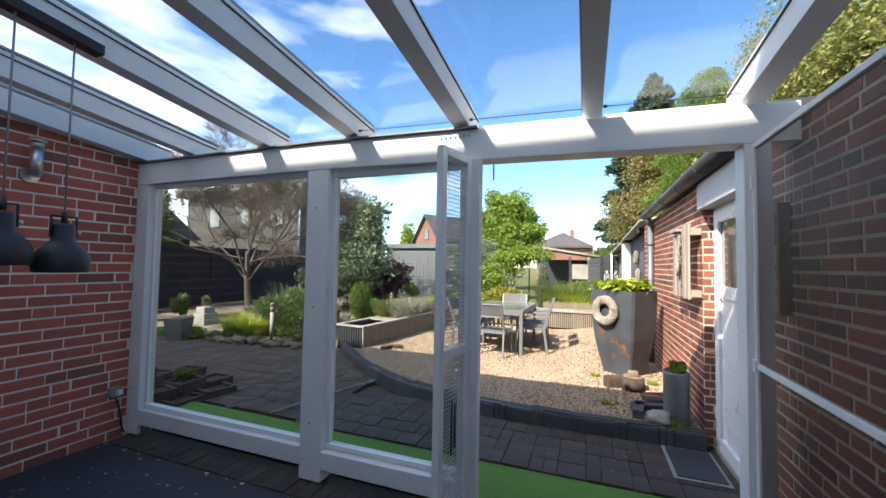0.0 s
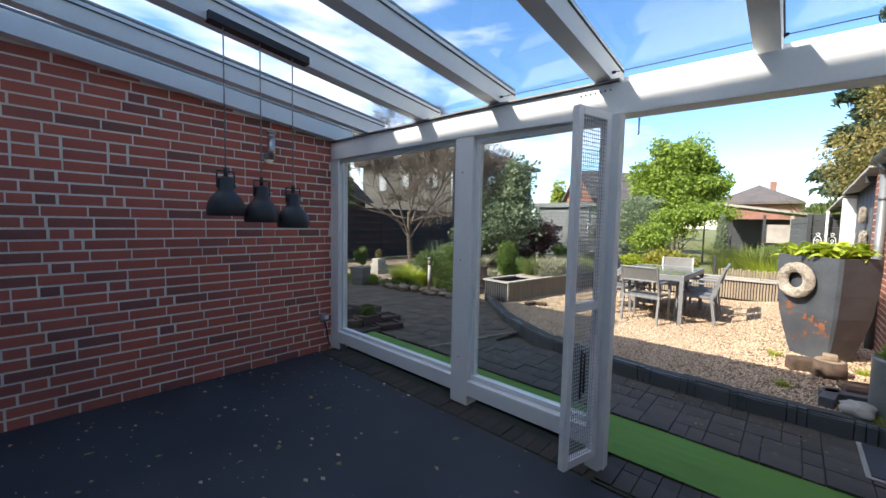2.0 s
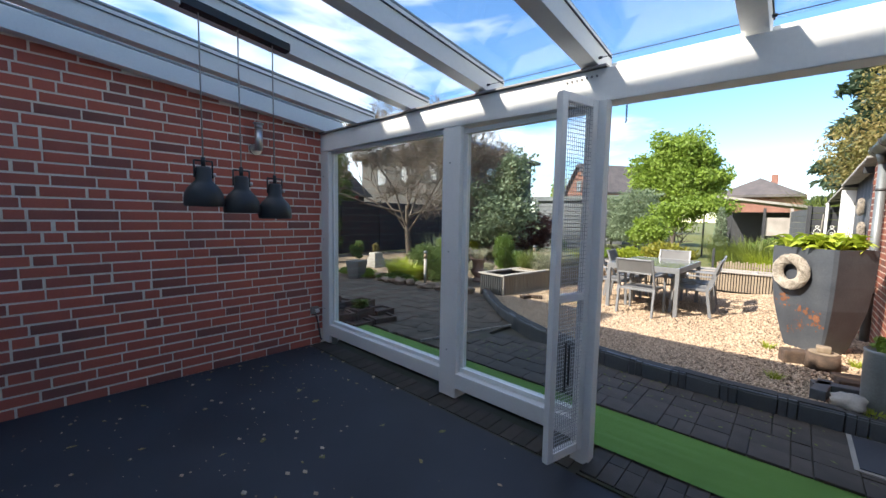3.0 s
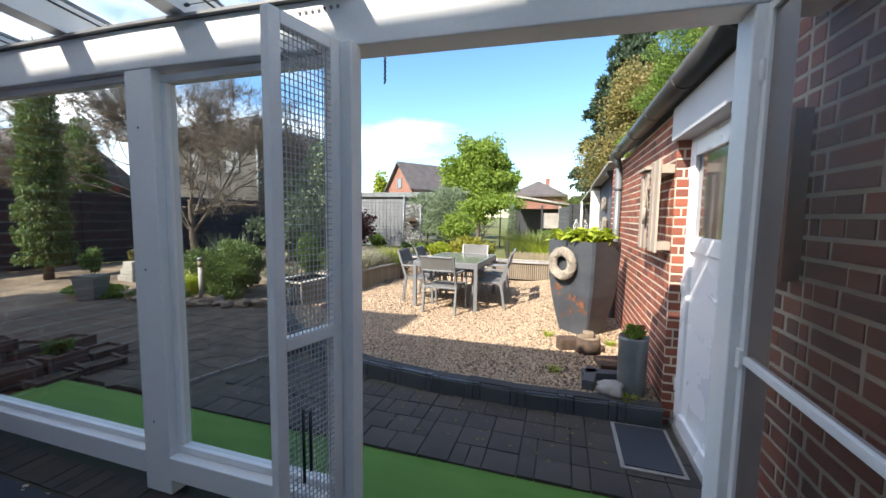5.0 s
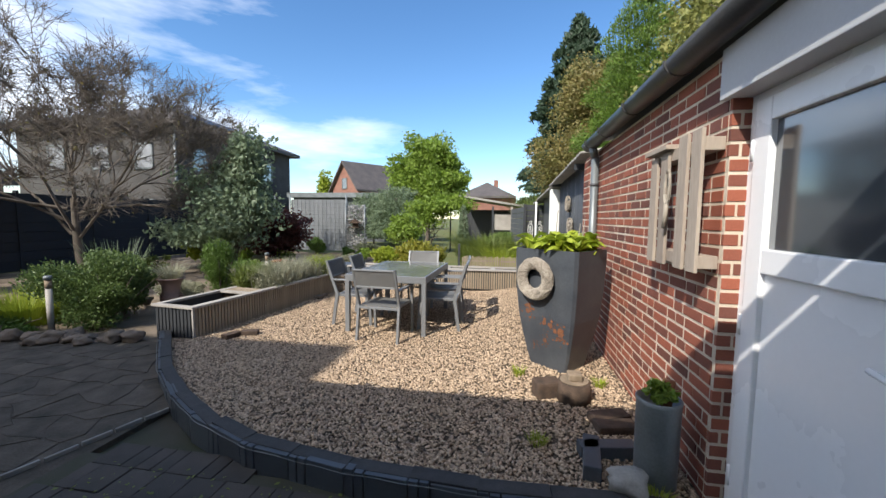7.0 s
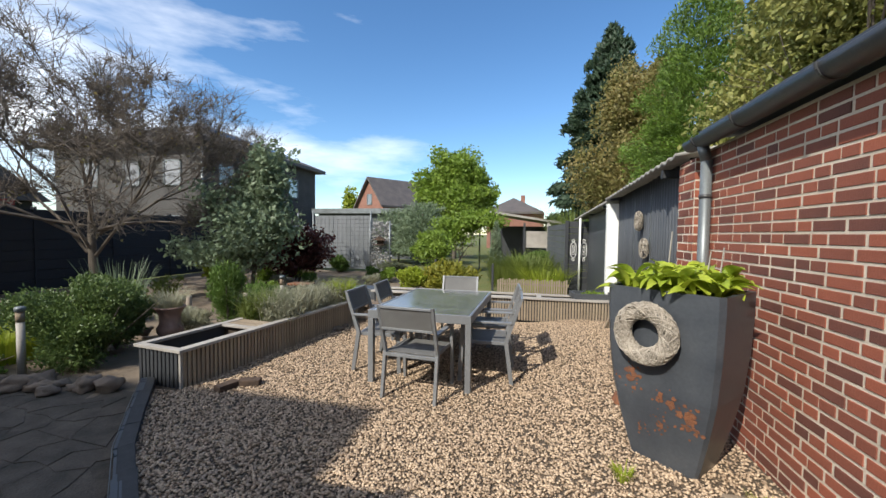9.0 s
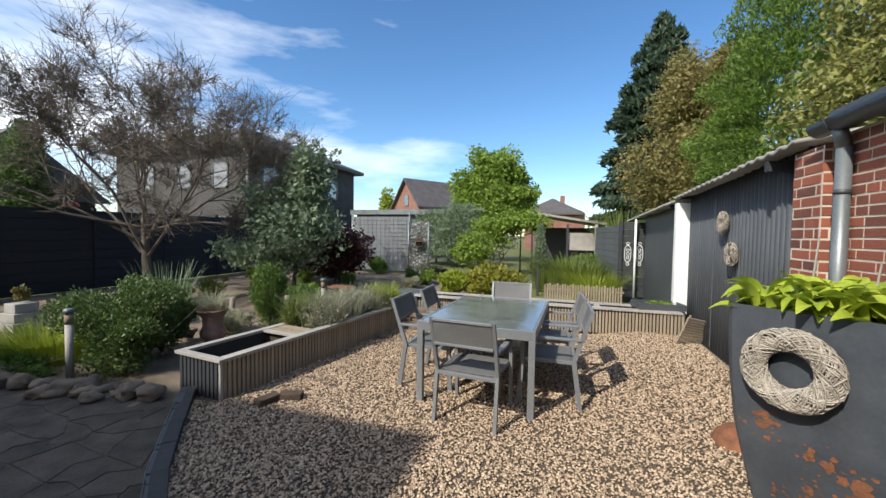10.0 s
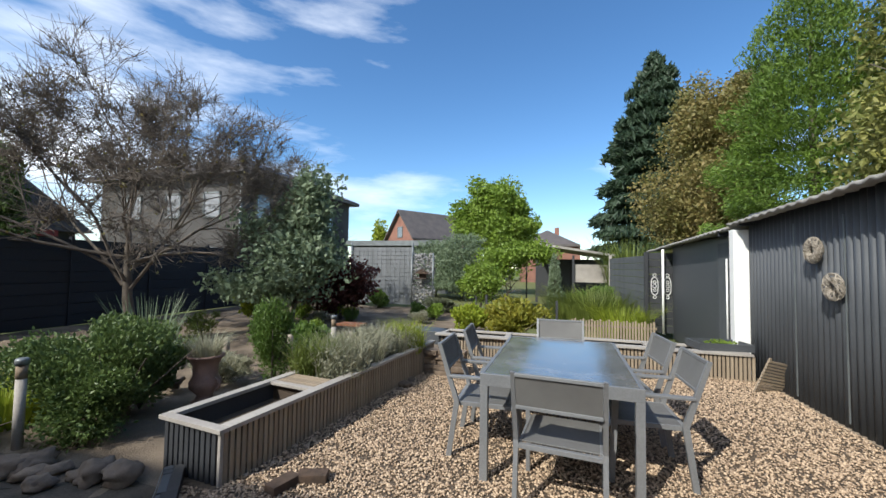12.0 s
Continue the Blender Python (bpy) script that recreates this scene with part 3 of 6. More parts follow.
RX = (-3.49, -2.89, -2.10, -1.31, -0.525, 0.225, 0.955)
for i, x in enumerate(RX):
    w = 0.05 if 0 < i < 6 else 0.055
    part("rafter", sloped(x - w, x + w, -1.55, 2.64, 0.0, 0.145), "white", roof)
    part("cover_strip", sloped(x - 0.03, x + 0.03, -1.55, 2.66, 0.166, 0.178), "alu", roof)
    if i:
        for dx in (-w - 0.004, w + 0.004):
            part("seal", sloped(x + dx - 0.0035, x + dx + 0.0035, -1.55, 2.62, 0.112, 0.119), "black", roof)
for xa, xb in zip(RX, RX[1:]):
    ob = part("roof_pane", sloped(xa, xb, -1.58, 2.68, 0.15, 0.156), "roofpane", roof)
    ob.visible_shadow = False
# added board hidden behind the header, blocks sun patches on the gravel
part("eaves_board", leaning(-3.56, 1.04, 2.655, 2.678, 2.29, 2.47), "white", roof)
bm = bmesh.new()
for x in RX[3:]:
    tube(bm, (x + 0.056, 2.42, rafter_z(2.42) + 0.03 + lean(x)), (x + 0.075, 2.42, rafter_z(2.42) + 0.03 + lean(x)), 0.008, n=6)
for xa, xb in zip(RX[3:], RX[4:]):
    tube(bm, (xa + 0.07, 2.42, rafter_z(2.42) + 0.03 + lean(xa)), (xb - 0.05, 2.42, rafter_z(2.42) + 0.03 + lean(xb)), 0.0022, n=4)
part("tension_wire", bm, "black", roof)

# unseen house behind, added to cast shade and bounce light; its brick side wall
struct("house_wall", boxes((-4.4, 6.0, -1.95, -1.6, -0.1, 6.30)), "white", "unseen house wall closing the terrace, whitened to bounce light, topped to cast shade", "wall")
# unseen taller part, outlined to throw the stepped shade on the gravel
bm = boxes((-12.0, -5.3, -1.95, -1.6, -0.1, 7.78))
v = [bm.verts.new(p) for p in ((-5.3, -1.6, -0.1), (-4.4, -1.6, -0.1), (-4.4, -1.6, 6.30), (-5.3, -1.6, 7.78), (-5.3, -1.95, -0.1), (-4.4, -1.95, -0.1), (-4.4, -1.95, 6.30), (-5.3, -1.95, 7.78))]
for f in ((0, 1, 2, 3), (5, 4, 7, 6), (3, 2, 6, 7), (1, 5, 6, 2), (0, 3, 7, 4), (0, 4, 5, 1)):
    bm.faces.new([v[i] for i in f])
struct("house_gable", bm, "redfar", "unseen taller house part outlined to cast shade on the gravel", "wall")

# brick courses: pieces with recessed joints
COURSE, BL, JT = 0.083, 0.25, 0.015


def brick_run(wall, material, axis, face, depth, a0, a1, z0, top, limit, seed, near, skip=lambda a, b, z: False, bl=BL, course=COURSE, half=0.22):
    """Bricks along y on the plane x = face (axis 'x') or along x on the plane y = face. The nearest ones are parts, the rest one run."""
    g = random.Random(seed)
    side = 1 if depth > 0 else -1
    cand = []
    z, k = z0, 0
    while True:
        if z + course > 4:
            break
        a = a0 - (0.0 if k % 2 == 0 else bl * 0.5) - g.choice((0, 0.25, 0.5)) * bl * 0.5
        while a < a1:
            ln = bl if g.random() > half else bl * 0.5
            b = min(a + ln - JT, a1)
            aa = max(a, a0)
            zt = z + course - JT
            zt = min(zt, top(aa), top(b))
            if b - aa > 0.03 and zt > z + 0.018 and not skip(aa, b, z):
                cand.append((aa, b, z, zt))
            a += ln
        z += course
        k += 1
    cand.sort(key=lambda c: abs((c[0] + c[1]) / 2 - near[0]) + 0.6 * abs(c[2] - near[1]))
    cache, rest = {}, bmesh.new()
    for i, (a, b, z, zt) in enumerate(cand):
        if i < limit:
            key = (round((b - a) * 50), round((zt - z) * 200))
            if key not in cache:
                L = key[0] / 50
                q = boxes((0, abs(depth), -L / 2, L / 2, 0, zt - z), bevel=0.003) if axis == "x" else boxes((-L / 2, L / 2, 0, abs(depth), 0, zt - z), bevel=0.003)
                cache[key] = mesh_of("brick", q, material)
            ob = part("brick", cache[key], None, wall)
            jit = g.uniform(-0.0015, 0.0015)
            m = (a + b) / 2
            if axis == "x":
                ob.location = (face - (abs(depth) if side > 0 else 0) + jit, m, z)
            else:
                ob.location = (m, face - (abs(depth) if side > 0 else 0) + jit, z)
        else:
            lo, hi = (face - abs(depth), face) if side > 0 else (face, face + abs(depth))
            box(rest, lo, hi, a, b, z, zt) if axis == "x" else box(rest, a, b, lo, hi, z, zt)
    if len(rest.verts):
        ob = part("brick_courses", rest, material + "_st", wall)
        ob["kind"] = "stuff"


wall_w = struct("wall_west", boxes((-3.8, -3.5535, -1.6, 2.56, -0.1, 2.85)), "mortar", "red-brown clinker brick side wall with pale joints", "wall")

# ---- outbuilding ----
FX = 1.13
outb = struct("wall_outbuilding", boxes((FX + 0.0035, 1.4, -1.6, 3.07, -0.1, 2.25), (FX + 0.0035, 1.5, 4.08, 6.64, -0.1, 2.25), (FX + 0.13, 1.5, 3.07, 4.08, 2.06, 2.25), (FX + 0.19, 1.5, 3.07, 4.08, -0.1, 2.06)),
              "mortar_out", "weathered orange-red brick wall of the outbuilding", "wall")
lint = struct("lintel_board", boxes((FX - 0.03, FX + 0.14, 2.94, 4.10, 2.03, 2.25), bevel=0.004), "lintel", "grey-white board over the outbuilding door", "lintel")

door = thing("door_1", "white plastic half-glazed outbuilding door, closed", "door", FX + 0.12, 3.575, 0.05, kind="structure")
for a in ((-0.04, 0.05, -0.5, -0.43, 0.0, 2.018), (-0.04, 0.05, 0.43, 0.5, 0.0, 2.018), (-0.04, 0.05, -0.429, 0.429, 1.95, 2.018)):
    part("frame", boxes(a, bevel=0.005), "pvc", door)
for a in ((-0.055, 0.03, -0.425, -0.325, 0.02, 1.945), (-0.055, 0.03, 0.325, 0.425, 0.02, 1.945), (-0.055, 0.03, -0.324, 0.324, 1.85, 1.945), (-0.055, 0.03, -0.324, 0.324, 1.235, 1.335), (-0.055, 0.03, -0.324, 0.324, 0.02, 0.13)):
    part("leaf_frame", boxes(a, bevel=0.006), "pvc", door)
part("panel", boxes((-0.035, 0.02, -0.323, 0.323, 0.131, 1.234)), "pvc", door)
part("pane", boxes((-0.03, -0.02, -0.323, 0.323, 1.336, 1.849)), "doorpane", door, "dark pane mirroring the sky")
bm = bmesh.new()
box(bm, -0.062, -0.056, -0.387, -0.358, 0.995, 1.065, 0.003)
box(bm, -0.06, -0.056, -0.383, -0.362, 0.885, 0.945, 0.002)
tube(bm, (-0.06, -0.372, 1.03), (-0.11, -0.372, 1.03), 0.01)
tube(bm, (-0.11, -0.376, 1.03), (-0.105, -0.24, 1.05), 0.01)
part("handle", bm, "pvc", door, "white lever handle")
for z in (0.25, 0.95, 1.7):
    bm = bmesh.new()
    tube(bm, (-0.05, 0.43, z), (-0.05, 0.43, z + 0.09), 0.011)
    part("hinge", bm, "pvc", door)
part("sill", boxes((-0.07, 0.05, -0.5, 0.5, -0.08, 0.018)), "fibre", door, "grey stone sill")

# gutter, downpipe, roof edge
gut = thing("gutter", "dark half-round gutter with a zinc downpipe", "gutter", kind="structure")
bm = bmesh.new()
ring = [(FX - 0.085 + 0.075 * math.cos(t), 2.33 + 0.075 * math.sin(t)) for t in np.linspace(math.pi, 2 * math.pi, 12)]
ring += [(FX - 0.085 + 0.07 * math.cos(t), 2.335 + 0.07 * math.sin(t)) for t in np.linspace(2 * math.pi, math.pi, 12)]
ra = [bm.verts.new((x, 2.7, z)) for x, z in ring]
rb = [bm.verts.new((x, 6.7, z - 0.01)) for x, z in ring]
for i in range(len(ring)):
    bm.faces.new((ra[i], ra[(i + 1) % 24], rb[(i + 1) % 24], rb[i])).smooth = True
bm.faces.new(rb)
bm.faces.new(ra[::-1])
part("trough", bm, "gutter", gut)
for y in (2.9, 3.65, 4.4, 5.15, 5.9, 6.5):
    bm = bmesh.new()
    for t0, t1 in zip(np.linspace(math.pi, 2 * math.pi, 9), np.linspace(math.pi, 2 * math.pi, 9)[1:]):
        tube(bm, (FX - 0.085 + 0.08 * math.cos(t0), y, 2.33 + 0.08 * math.sin(t0)), (FX - 0.085 + 0.08 * math.cos(t1), y, 2.33 + 0.08 * math.sin(t1)), 0.008, n=5)
    part("bracket", bm, "gutter", gut)
bm = bmesh.new()
tube(bm, (FX - 0.085, 6.5, 2.28), (FX - 0.05, 6.5, 2.14), 0.04, n=14)
tube(bm, (FX - 0.05, 6.5, 2.15), (FX - 0.05, 6.5, 0.1), 0.04, n=14)
part("downpipe", bm, "zinc", gut, "zinc downpipe")
bm = bmesh.new()
for z in (0.7, 1.85):
    tube(bm, (FX - 0.05, 6.5, z), (FX - 0.05, 6.5, z + 0.03), 0.044, n=14)
part("pipe_clamp", bm, "gutter", gut)
struct("roof_outbuilding", boxes((FX - 0.03, 3.2, 2.7, 6.72, 2.37, 2.42), (FX + 0.12, 3.2, -1.6, 2.698, 2.27, 2.32)), "gutter", "flat dark roof of the outbuilding", "roof")

# corrugated shed behind the brick part
CX = 1.19
bm = bmesh.new()
ys = np.arange(7.06, 9.98, 0.0125)
lo = [bm.verts.new((CX - 0.019 * math.sin(2 * math.pi * y / 0.085), y, 0.05)) for y in ys]
hi = [bm.verts.new((CX - 0.019 * math.sin(2 * math.pi * y / 0.085), y, 2.28)) for y in ys]
for i in range(len(ys) - 1):
    bm.faces.new((lo[i], lo[i + 1], hi[i + 1], hi[i])).smooth = True
cw = struct("wall_corrugated", bm, "corr", "dark grey painted corrugated sheet wall of the shed", "wall")
sol = cw.modifiers.new("thick", "SOLIDIFY")
sol.thickness = 0.006
for y in (8.22, 8.98):
    part("sheet_seam", boxes((CX - 0.022, CX - 0.012, y - 0.006, y + 0.006, 0.2, 2.05)), "zinc", cw)
struct("shed_core", boxes((CX + 0.05, 4.0, 6.7, 10.0, -0.1, 2.1)), "blackwood", "dark inside of the shed", "wall")
struct("shed_plinth", boxes((CX - 0.10, CX + 0.03, 7.06, 9.9, -0.1, GR + 0.035), bevel=0.012), "slat", "low weathered board along the foot of the shed", "board")
col = struct("brick_pillar", boxes((1.0735, 1.42, 6.6835, 7.035, 0.0, 2.2)), "mortar_out", "rounded orange brick pillar between shed and brick wall", "pillar")
struct("white_post", boxes((0.99, 1.17, 9.98, 10.12, 0.1, 2.08), bevel=0.008), "white", "white painted square post at the shed corner", "post")
struct("dark_panel_wall", boxes((CX, 1.5, 10.12, 13.6, 0.0, 2.05)), "corr", "smooth dark grey shed wall with a door", "wall")
struct("door_2", boxes((CX - 0.03, CX - 0.003, 10.25, 11.0, 0.2, 1.95), bevel=0.004), "greywood", "pale grey shed door, closed", "door")
bm = bmesh.new()
tube(bm, (CX - 0.05, 10.62, 0.25), (CX - 0.05, 10.62, 1.7), 0.012, n=8)
part("bar", bm, "white", bpy.data.objects["door_2"])


def roof_strip(name, y0, y1, z0, z1, label):
    bm = bmesh.new()
    ys = np.arange(y0, y1, 0.04)
    rows = []
    for x, dz in ((0.98, 0.0), (2.2, 0.22), (4.2, 0.6)):
        rows.append([bm.verts.new((x, y, z0 + (z1 - z0) * (y - y0) / (y1 - y0) + dz + 0.014 * math.sin(2 * math.pi * y / 0.18) + 0.012 * noise.noise(Vector((x, y * 1.5, 0))))) for y in ys])
    for a, b in zip(rows, rows[1:]):
        for i in range(len(ys) - 1):
            bm.faces.new((a[i], a[i + 1], b[i + 1], b[i])).smooth = True
    ob = struct(name, bm, "fibre", label, "roof")
    sol = ob.modifiers.new("thick", "SOLIDIFY")
    sol.thickness = 0.03
    return ob


roof_strip("roof_shed", 6.85, 10.2, 2.27, 2.17, "wavy grey fibre-cement sheet roof edge of the shed")
roof_strip("roof_lean_to", 10.15, 15.2, 2.13, 2.0, "lower wavy fibre-cement roof edge of the lean-to")
for y in (7.3, 9.85, 10.5, 12.9):
    struct("roof_batten", boxes((1.0, 2.0, y - 0.03, y + 0.03, 2.03 if y > 10.2 else 2.12, 2.1 if y > 10.2 else 2.2)), "blackwood", "dark batten under the sheet roof", "batten")

# boarded screen with ornaments at the end
scr = thing("boarded_screen", "black boarded gate with white iron ornaments", "gate", kind="structure")
for i in range(11):
    z = 0.1 + i * 0.165
    part("board", boxes((0.70, 1.5, 13.65 + 0.01 * (i % 2), 13.69 + 0.01 * (i % 2), z, z + 0.155), bevel=0.004), "blackwood", scr)
part("post", boxes((0.62, 0.70, 13.6, 13.7, 0.0, 1.92)), "blackwood", scr)
bm = bmesh.new()
tube(bm, (0.97, 13.5, 0.1), (0.97, 13.5, 1.98), 0.025, n=12)
part("pole", bm, "white", scr, "white painted pole")
for cx in (0.83, 1.09):
    bm = bmesh.new()
    pr = [(cx + 0.07 * math.cos(t), 1.15 + 0.2 * math.copysign(abs(math.sin(t)) ** 0.6, math.sin(t))) for t in np.linspace(0, 6.2832, 21)]
    for r, cz in ((0.035, 1.15), (0.03, 1.24), (0.03, 1.06), (0.032, 1.40), (0.032, 0.9)):
        for i in range(12):
            a, b = 6.2832 * i / 12, 6.2832 * (i + 1) / 12
            tube(bm, (cx + r * math.cos(a), 13.63, cz + r * math.sin(a)), (cx + r * math.cos(b), 13.63, cz + r * math.sin(b)), 0.007, n=4)
    for (xa, za), (xb, zb) in zip(pr, pr[1:]):
        tube(bm, (xa, 13.63, za), (xb, 13.63, zb), 0.008, n=4)
    part("ornament", bm, "white", scr, "white scrolled iron ornament")
gf = thing("grey_board_fence", "grey stained board fence beside the gate", "fence", kind="structure")
for i in range(10):
    z = 0.15 + i * 0.17
    bm = boxes((-0.02, 0.02, 0, 3.2, 0, 0.16), bevel=0.004)
    ob = part("board", bm, "greywood", gf)
    ob.matrix_basis = pose(0.64, 13.7, z, 0, 0, 6)
part("post", boxes((0.27, 0.35, 16.9, 17.0, 0, 1.95)), "slatgrey", gf)

# ---- fences and far setting ----
nf = thing("dark_fence", "tall dark blue-grey panel fence along the garden", "fence", kind="structure")
for i in range(9):
    y = 1.0 + i * 1.8
    for k in range(8):
        part("board", boxes((-12.2, -12.16, y, y + 1.74, 0.02 + k * 0.25, 0.262 + k * 0.25), bevel=0.004), "navy", nf)
    part("post", boxes((-12.24, -12.13, y - 0.06, y, 0, 2.08)), "navy", nf)
part("backing", boxes((-12.26, -12.245, 0.9, 17.2, 0.0, 2.02)), "navy", nf)
for i in range(2):
    x = -12.1 + i * 1.3
    part("board", boxes((x, x + 1.26, 16.9, 16.95, 0.02, 2.02)), "navy", nf)
lf = thing("pale_fence", "weathered pale grey woven panel fence", "fence", kind="structure")
for i in range(27):
    x = -8.83 + i * 0.093
    part("slat", boxes((x, x + 0.086, 17.0 + 0.012 * (i % 2), 17.02 + 0.012 * (i % 2), 0.1, 2.2)), "greyfence", lf)
for k in range(13):
    part("weave", boxes((-8.83, -6.32, 16.985, 16.997, 0.2 + k * 0.155, 0.212 + k * 0.155)), "greyfence", lf)
for x in (-9.55, -8.86, -6.36):
    bm = bmesh.new()
    tube(bm, (x, 16.95, 0), (x, 16.95, 2.38), 0.035, n=8)
    part("post", bm, "zinc", lf)


def gabion(x0, x1, z0, z1, seed):
    t = thing("gabion", "wire basket filled with pale grey stones", "gabion", x0, 16.8, 0, group="gabions in the fence")
    g = np.random.default_rng(seed)
    n = 420
    c = np.stack([g.uniform(0, x1 - x0, n), g.uniform(0.0, 0.2, n), g.uniform(0.05, z0, n)], 1)
    v = oct_v[None] * g.uniform(0.04, 0.075, (n, 1, 1)) * g.uniform(0.7, 1.2, (n, 6, 3)) + c[:, None]
    ob = bulk("stone_fill", v, (np.arange(n)[:, None, None] * 6 + oct_f[None]).reshape(-1, 3), "gabion", t)
    ob["kind"] = "stuff"
    bm = bmesh.new()
    for i in range(9):
        x = (x1 - x0) * i / 8
        tube(bm, (x, -0.06, 0), (x, -0.06, z0), 0.006, n=4)
    for i in range(18):
        tube(bm, (0, -0.06, z0 * i / 17), (x1 - x0, -0.06, z0 * i / 17), 0.006, n=4)
    part("wire_basket", bm, "zinc", t)
    for x in (0, x1 - x0):
        bm = bmesh.new()
        tube(bm, (x, -0.05, 0), (x, -0.05, z1), 0.03, n=8)
        part("post", bm, "zinc", t)


gabion(-6.3, -5.5, 1.95, 2.0, 5)
gabion(-9.5, -8.95, 1.75, 1.8, 6)


# ---- far houses ----
def window_at(parent, x, y, z, w, h, facing):
    """A window with frame and dark pane; facing 'x' (+x) or 'y' (-y)."""
    win = new("window")
    win.parent = parent
    win.location = (x, y, z)
    win.rotation_euler = (0, 0, radians(90) if facing == "x" else 0)
    f = bmesh.new()
    for a in ((-w / 2, -w / 2 + 0.08, -0.05, 0.05, 0, h), (w / 2 - 0.08, w / 2, -0.05, 0.05, 0, h), (-w / 2, w / 2, -0.05, 0.05, 0, 0.08), (-w / 2, w / 2, -0.05, 0.05, h - 0.08, h)):
        box(f, *a)
    part("frame", f, "zinc", win)
    part("pane", boxes((-w / 2 + 0.08, w / 2 - 0.08, -0.02, 0.02, 0.08, h - 0.08)), "doorpane", win)


def hip_roof(x0, x1, y0, y1, z, h, over=0.5):
    bm = bmesh.new()
    x0, x1, y0, y1 = x0 - over, x1 + over, y0 - over, y1 + over
    d = min(x1 - x0, y1 - y0) / 2
    if x1 - x0 > y1 - y0:
        r = [(x0 + d, (y0 + y1) / 2, z + h), (x1 - d, (y0 + y1) / 2, z + h)]
        fs = ((0, 1, 5, 4), (2, 3, 4, 5), (1, 2, 5), (3, 0, 4))
    else:
        r = [((x0 + x1) / 2, y0 + d, z + h), ((x0 + x1) / 2, y1 - d, z + h)]
        fs = ((0, 1, 4), (1, 2, 5, 4), (2, 3, 5), (3, 0, 4, 5))
    v = [bm.verts.new(p) for p in ((x0, y0, z), (x1, y0, z), (x1, y1, z), (x0, y1, z), *r)]
    for f in fs:
        bm.faces.new([v[i] for i in f])
    box(bm, x0, x1, y0, y1, z - 0.22, z - 0.002)
    return bm


h1 = thing("detached_house", "two-storey dark brick house with hipped roof and solar panels", "house")
part("wall", boxes((-26, -16.2, 18.9, 29.0, -0.1, 6.0)), "farbrick", h1)
part("roof", hip_roof(-26, -16.2, 18.9, 29.0, 6.12, 2.3, 0.55), "rooftile", h1)
for y in (20.4, 23.2, 26.2):
    for z in (1.0, 3.8):
        window_at(h1, -16.18, y, z, 1.1, 1.3, "x")
for x in (-18.0, -20.6, -23.4):
    for z in (1.0, 3.8):
        window_at(h1, x, 18.88, z, 1.1, 1.3, "y")
bm = bmesh.new()
tube(bm, (-16.12, 18.82, 0), (-16.12, 18.82, 6), 0.06, n=8)
part("downpipe", bm, "zinc", h1)
bm = bmesh.new()
for i in range(6):
    y = 20.6 + i * 1.05
    v = [bm.verts.new(p) for p in ((-16.55, y, 6.62), (-16.55, y + 1.0, 6.62), (-18.2, y + 1.0, 7.32), (-18.2, y, 7.32))]
    bm.faces.new(v)
part("solar_panel", bm, "solar", h1, "row of blue solar panels")

h2 = thing("gabled_house", "red brick house with a steep dark tiled gable roof", "house", -15.6, 46, 0, -35)
bm = boxes((-2.6, 2.6, -4, 6, -0.1, 4.6))
v = [bm.verts.new(p) for p in ((-2.6, -4, 4.6), (2.6, -4, 4.6), (0, -4, 7.4), (-2.6, 6, 4.6), (2.6, 6, 4.6), (0, 6, 7.4))]
bm.faces.new((v[0], v[1], v[2]))
bm.faces.new((v[4], v[3], v[5]))
part("wall", bm, "redfar", h2)
bm = bmesh.new()
for sx in (-1, 1):
    a = [(sx * 3.0, -4.4, 4.25), (0, -4.4, 7.5), (0, 6.4, 7.5), (sx * 3.0, 6.4, 4.25)]
    v = [bm.verts.new(p) for p in a] + [bm.verts.new((x, y, z + 0.2)) for x, y, z in a]
    for f in ((0, 1, 2, 3), (4, 5, 6, 7), (0, 1, 5, 4), (1, 2, 6, 5), (2, 3, 7, 6), (3, 0, 4, 7)):
        bm.faces.new([v[i] for i in f])
part("roof", bm, "rooftile", h2)
window_at(h2, 0, -4.03, 4.6, 1.0, 1.2, "y")
h3 = thing("far_house", "far house with a broad brown tiled roof", "house")
part("wall", boxes((-5.2, 1.0, 46, 54, -0.1, 4.0)), "redfar", h3)
part("roof", hip_roof(-5.2, 0.4, 46, 54, 4.0, 1.8, 0.5), "rooftile", h3)
part("chimney", boxes((-1.6, -1.1, 49, 49.5, 4.5, 6.1)), "redfar", h3)
gar = thing("flat_garage", "low flat-roofed grey garage behind the fence", "garage")
part("wall", boxes((-13.5, -7.4, 25, 31, -0.1, 2.7)), "greywood", gar)
part("roof", boxes((-13.8, -7.1, 24.7, 31.3, 2.702, 3.0)), "zinc", gar)
aw = thing("neighbour_house", "low dark neighbouring house with a small red awning", "house")
part("wall", boxes((-23, -17.5, 8.4, 13, -0.1, 2.5)), "farbrick", aw)
part("awning", boxes((-17.45, -16.9, 11.4, 12.2, 2.30, 2.50)), "redcloth", aw, "faded red awning cloth")
bm = bmesh.new()
v = [bm.verts.new(p) for p in ((-23.3, 8.0, 2.505), (-17.2, 8.0, 2.505), (-17.2, 13.4, 2.505), (-23.3, 13.4, 2.505), (-23.3, 10.7, 4.7), (-17.2, 10.7, 4.7))]
for f in ((3, 2, 1, 0), (0, 1, 5, 4), (2, 3, 4, 5), (1, 2, 5), (3, 0, 4)):
    bm.faces.new([v[i] for i in f])
part("roof", bm, "rooftile", aw)

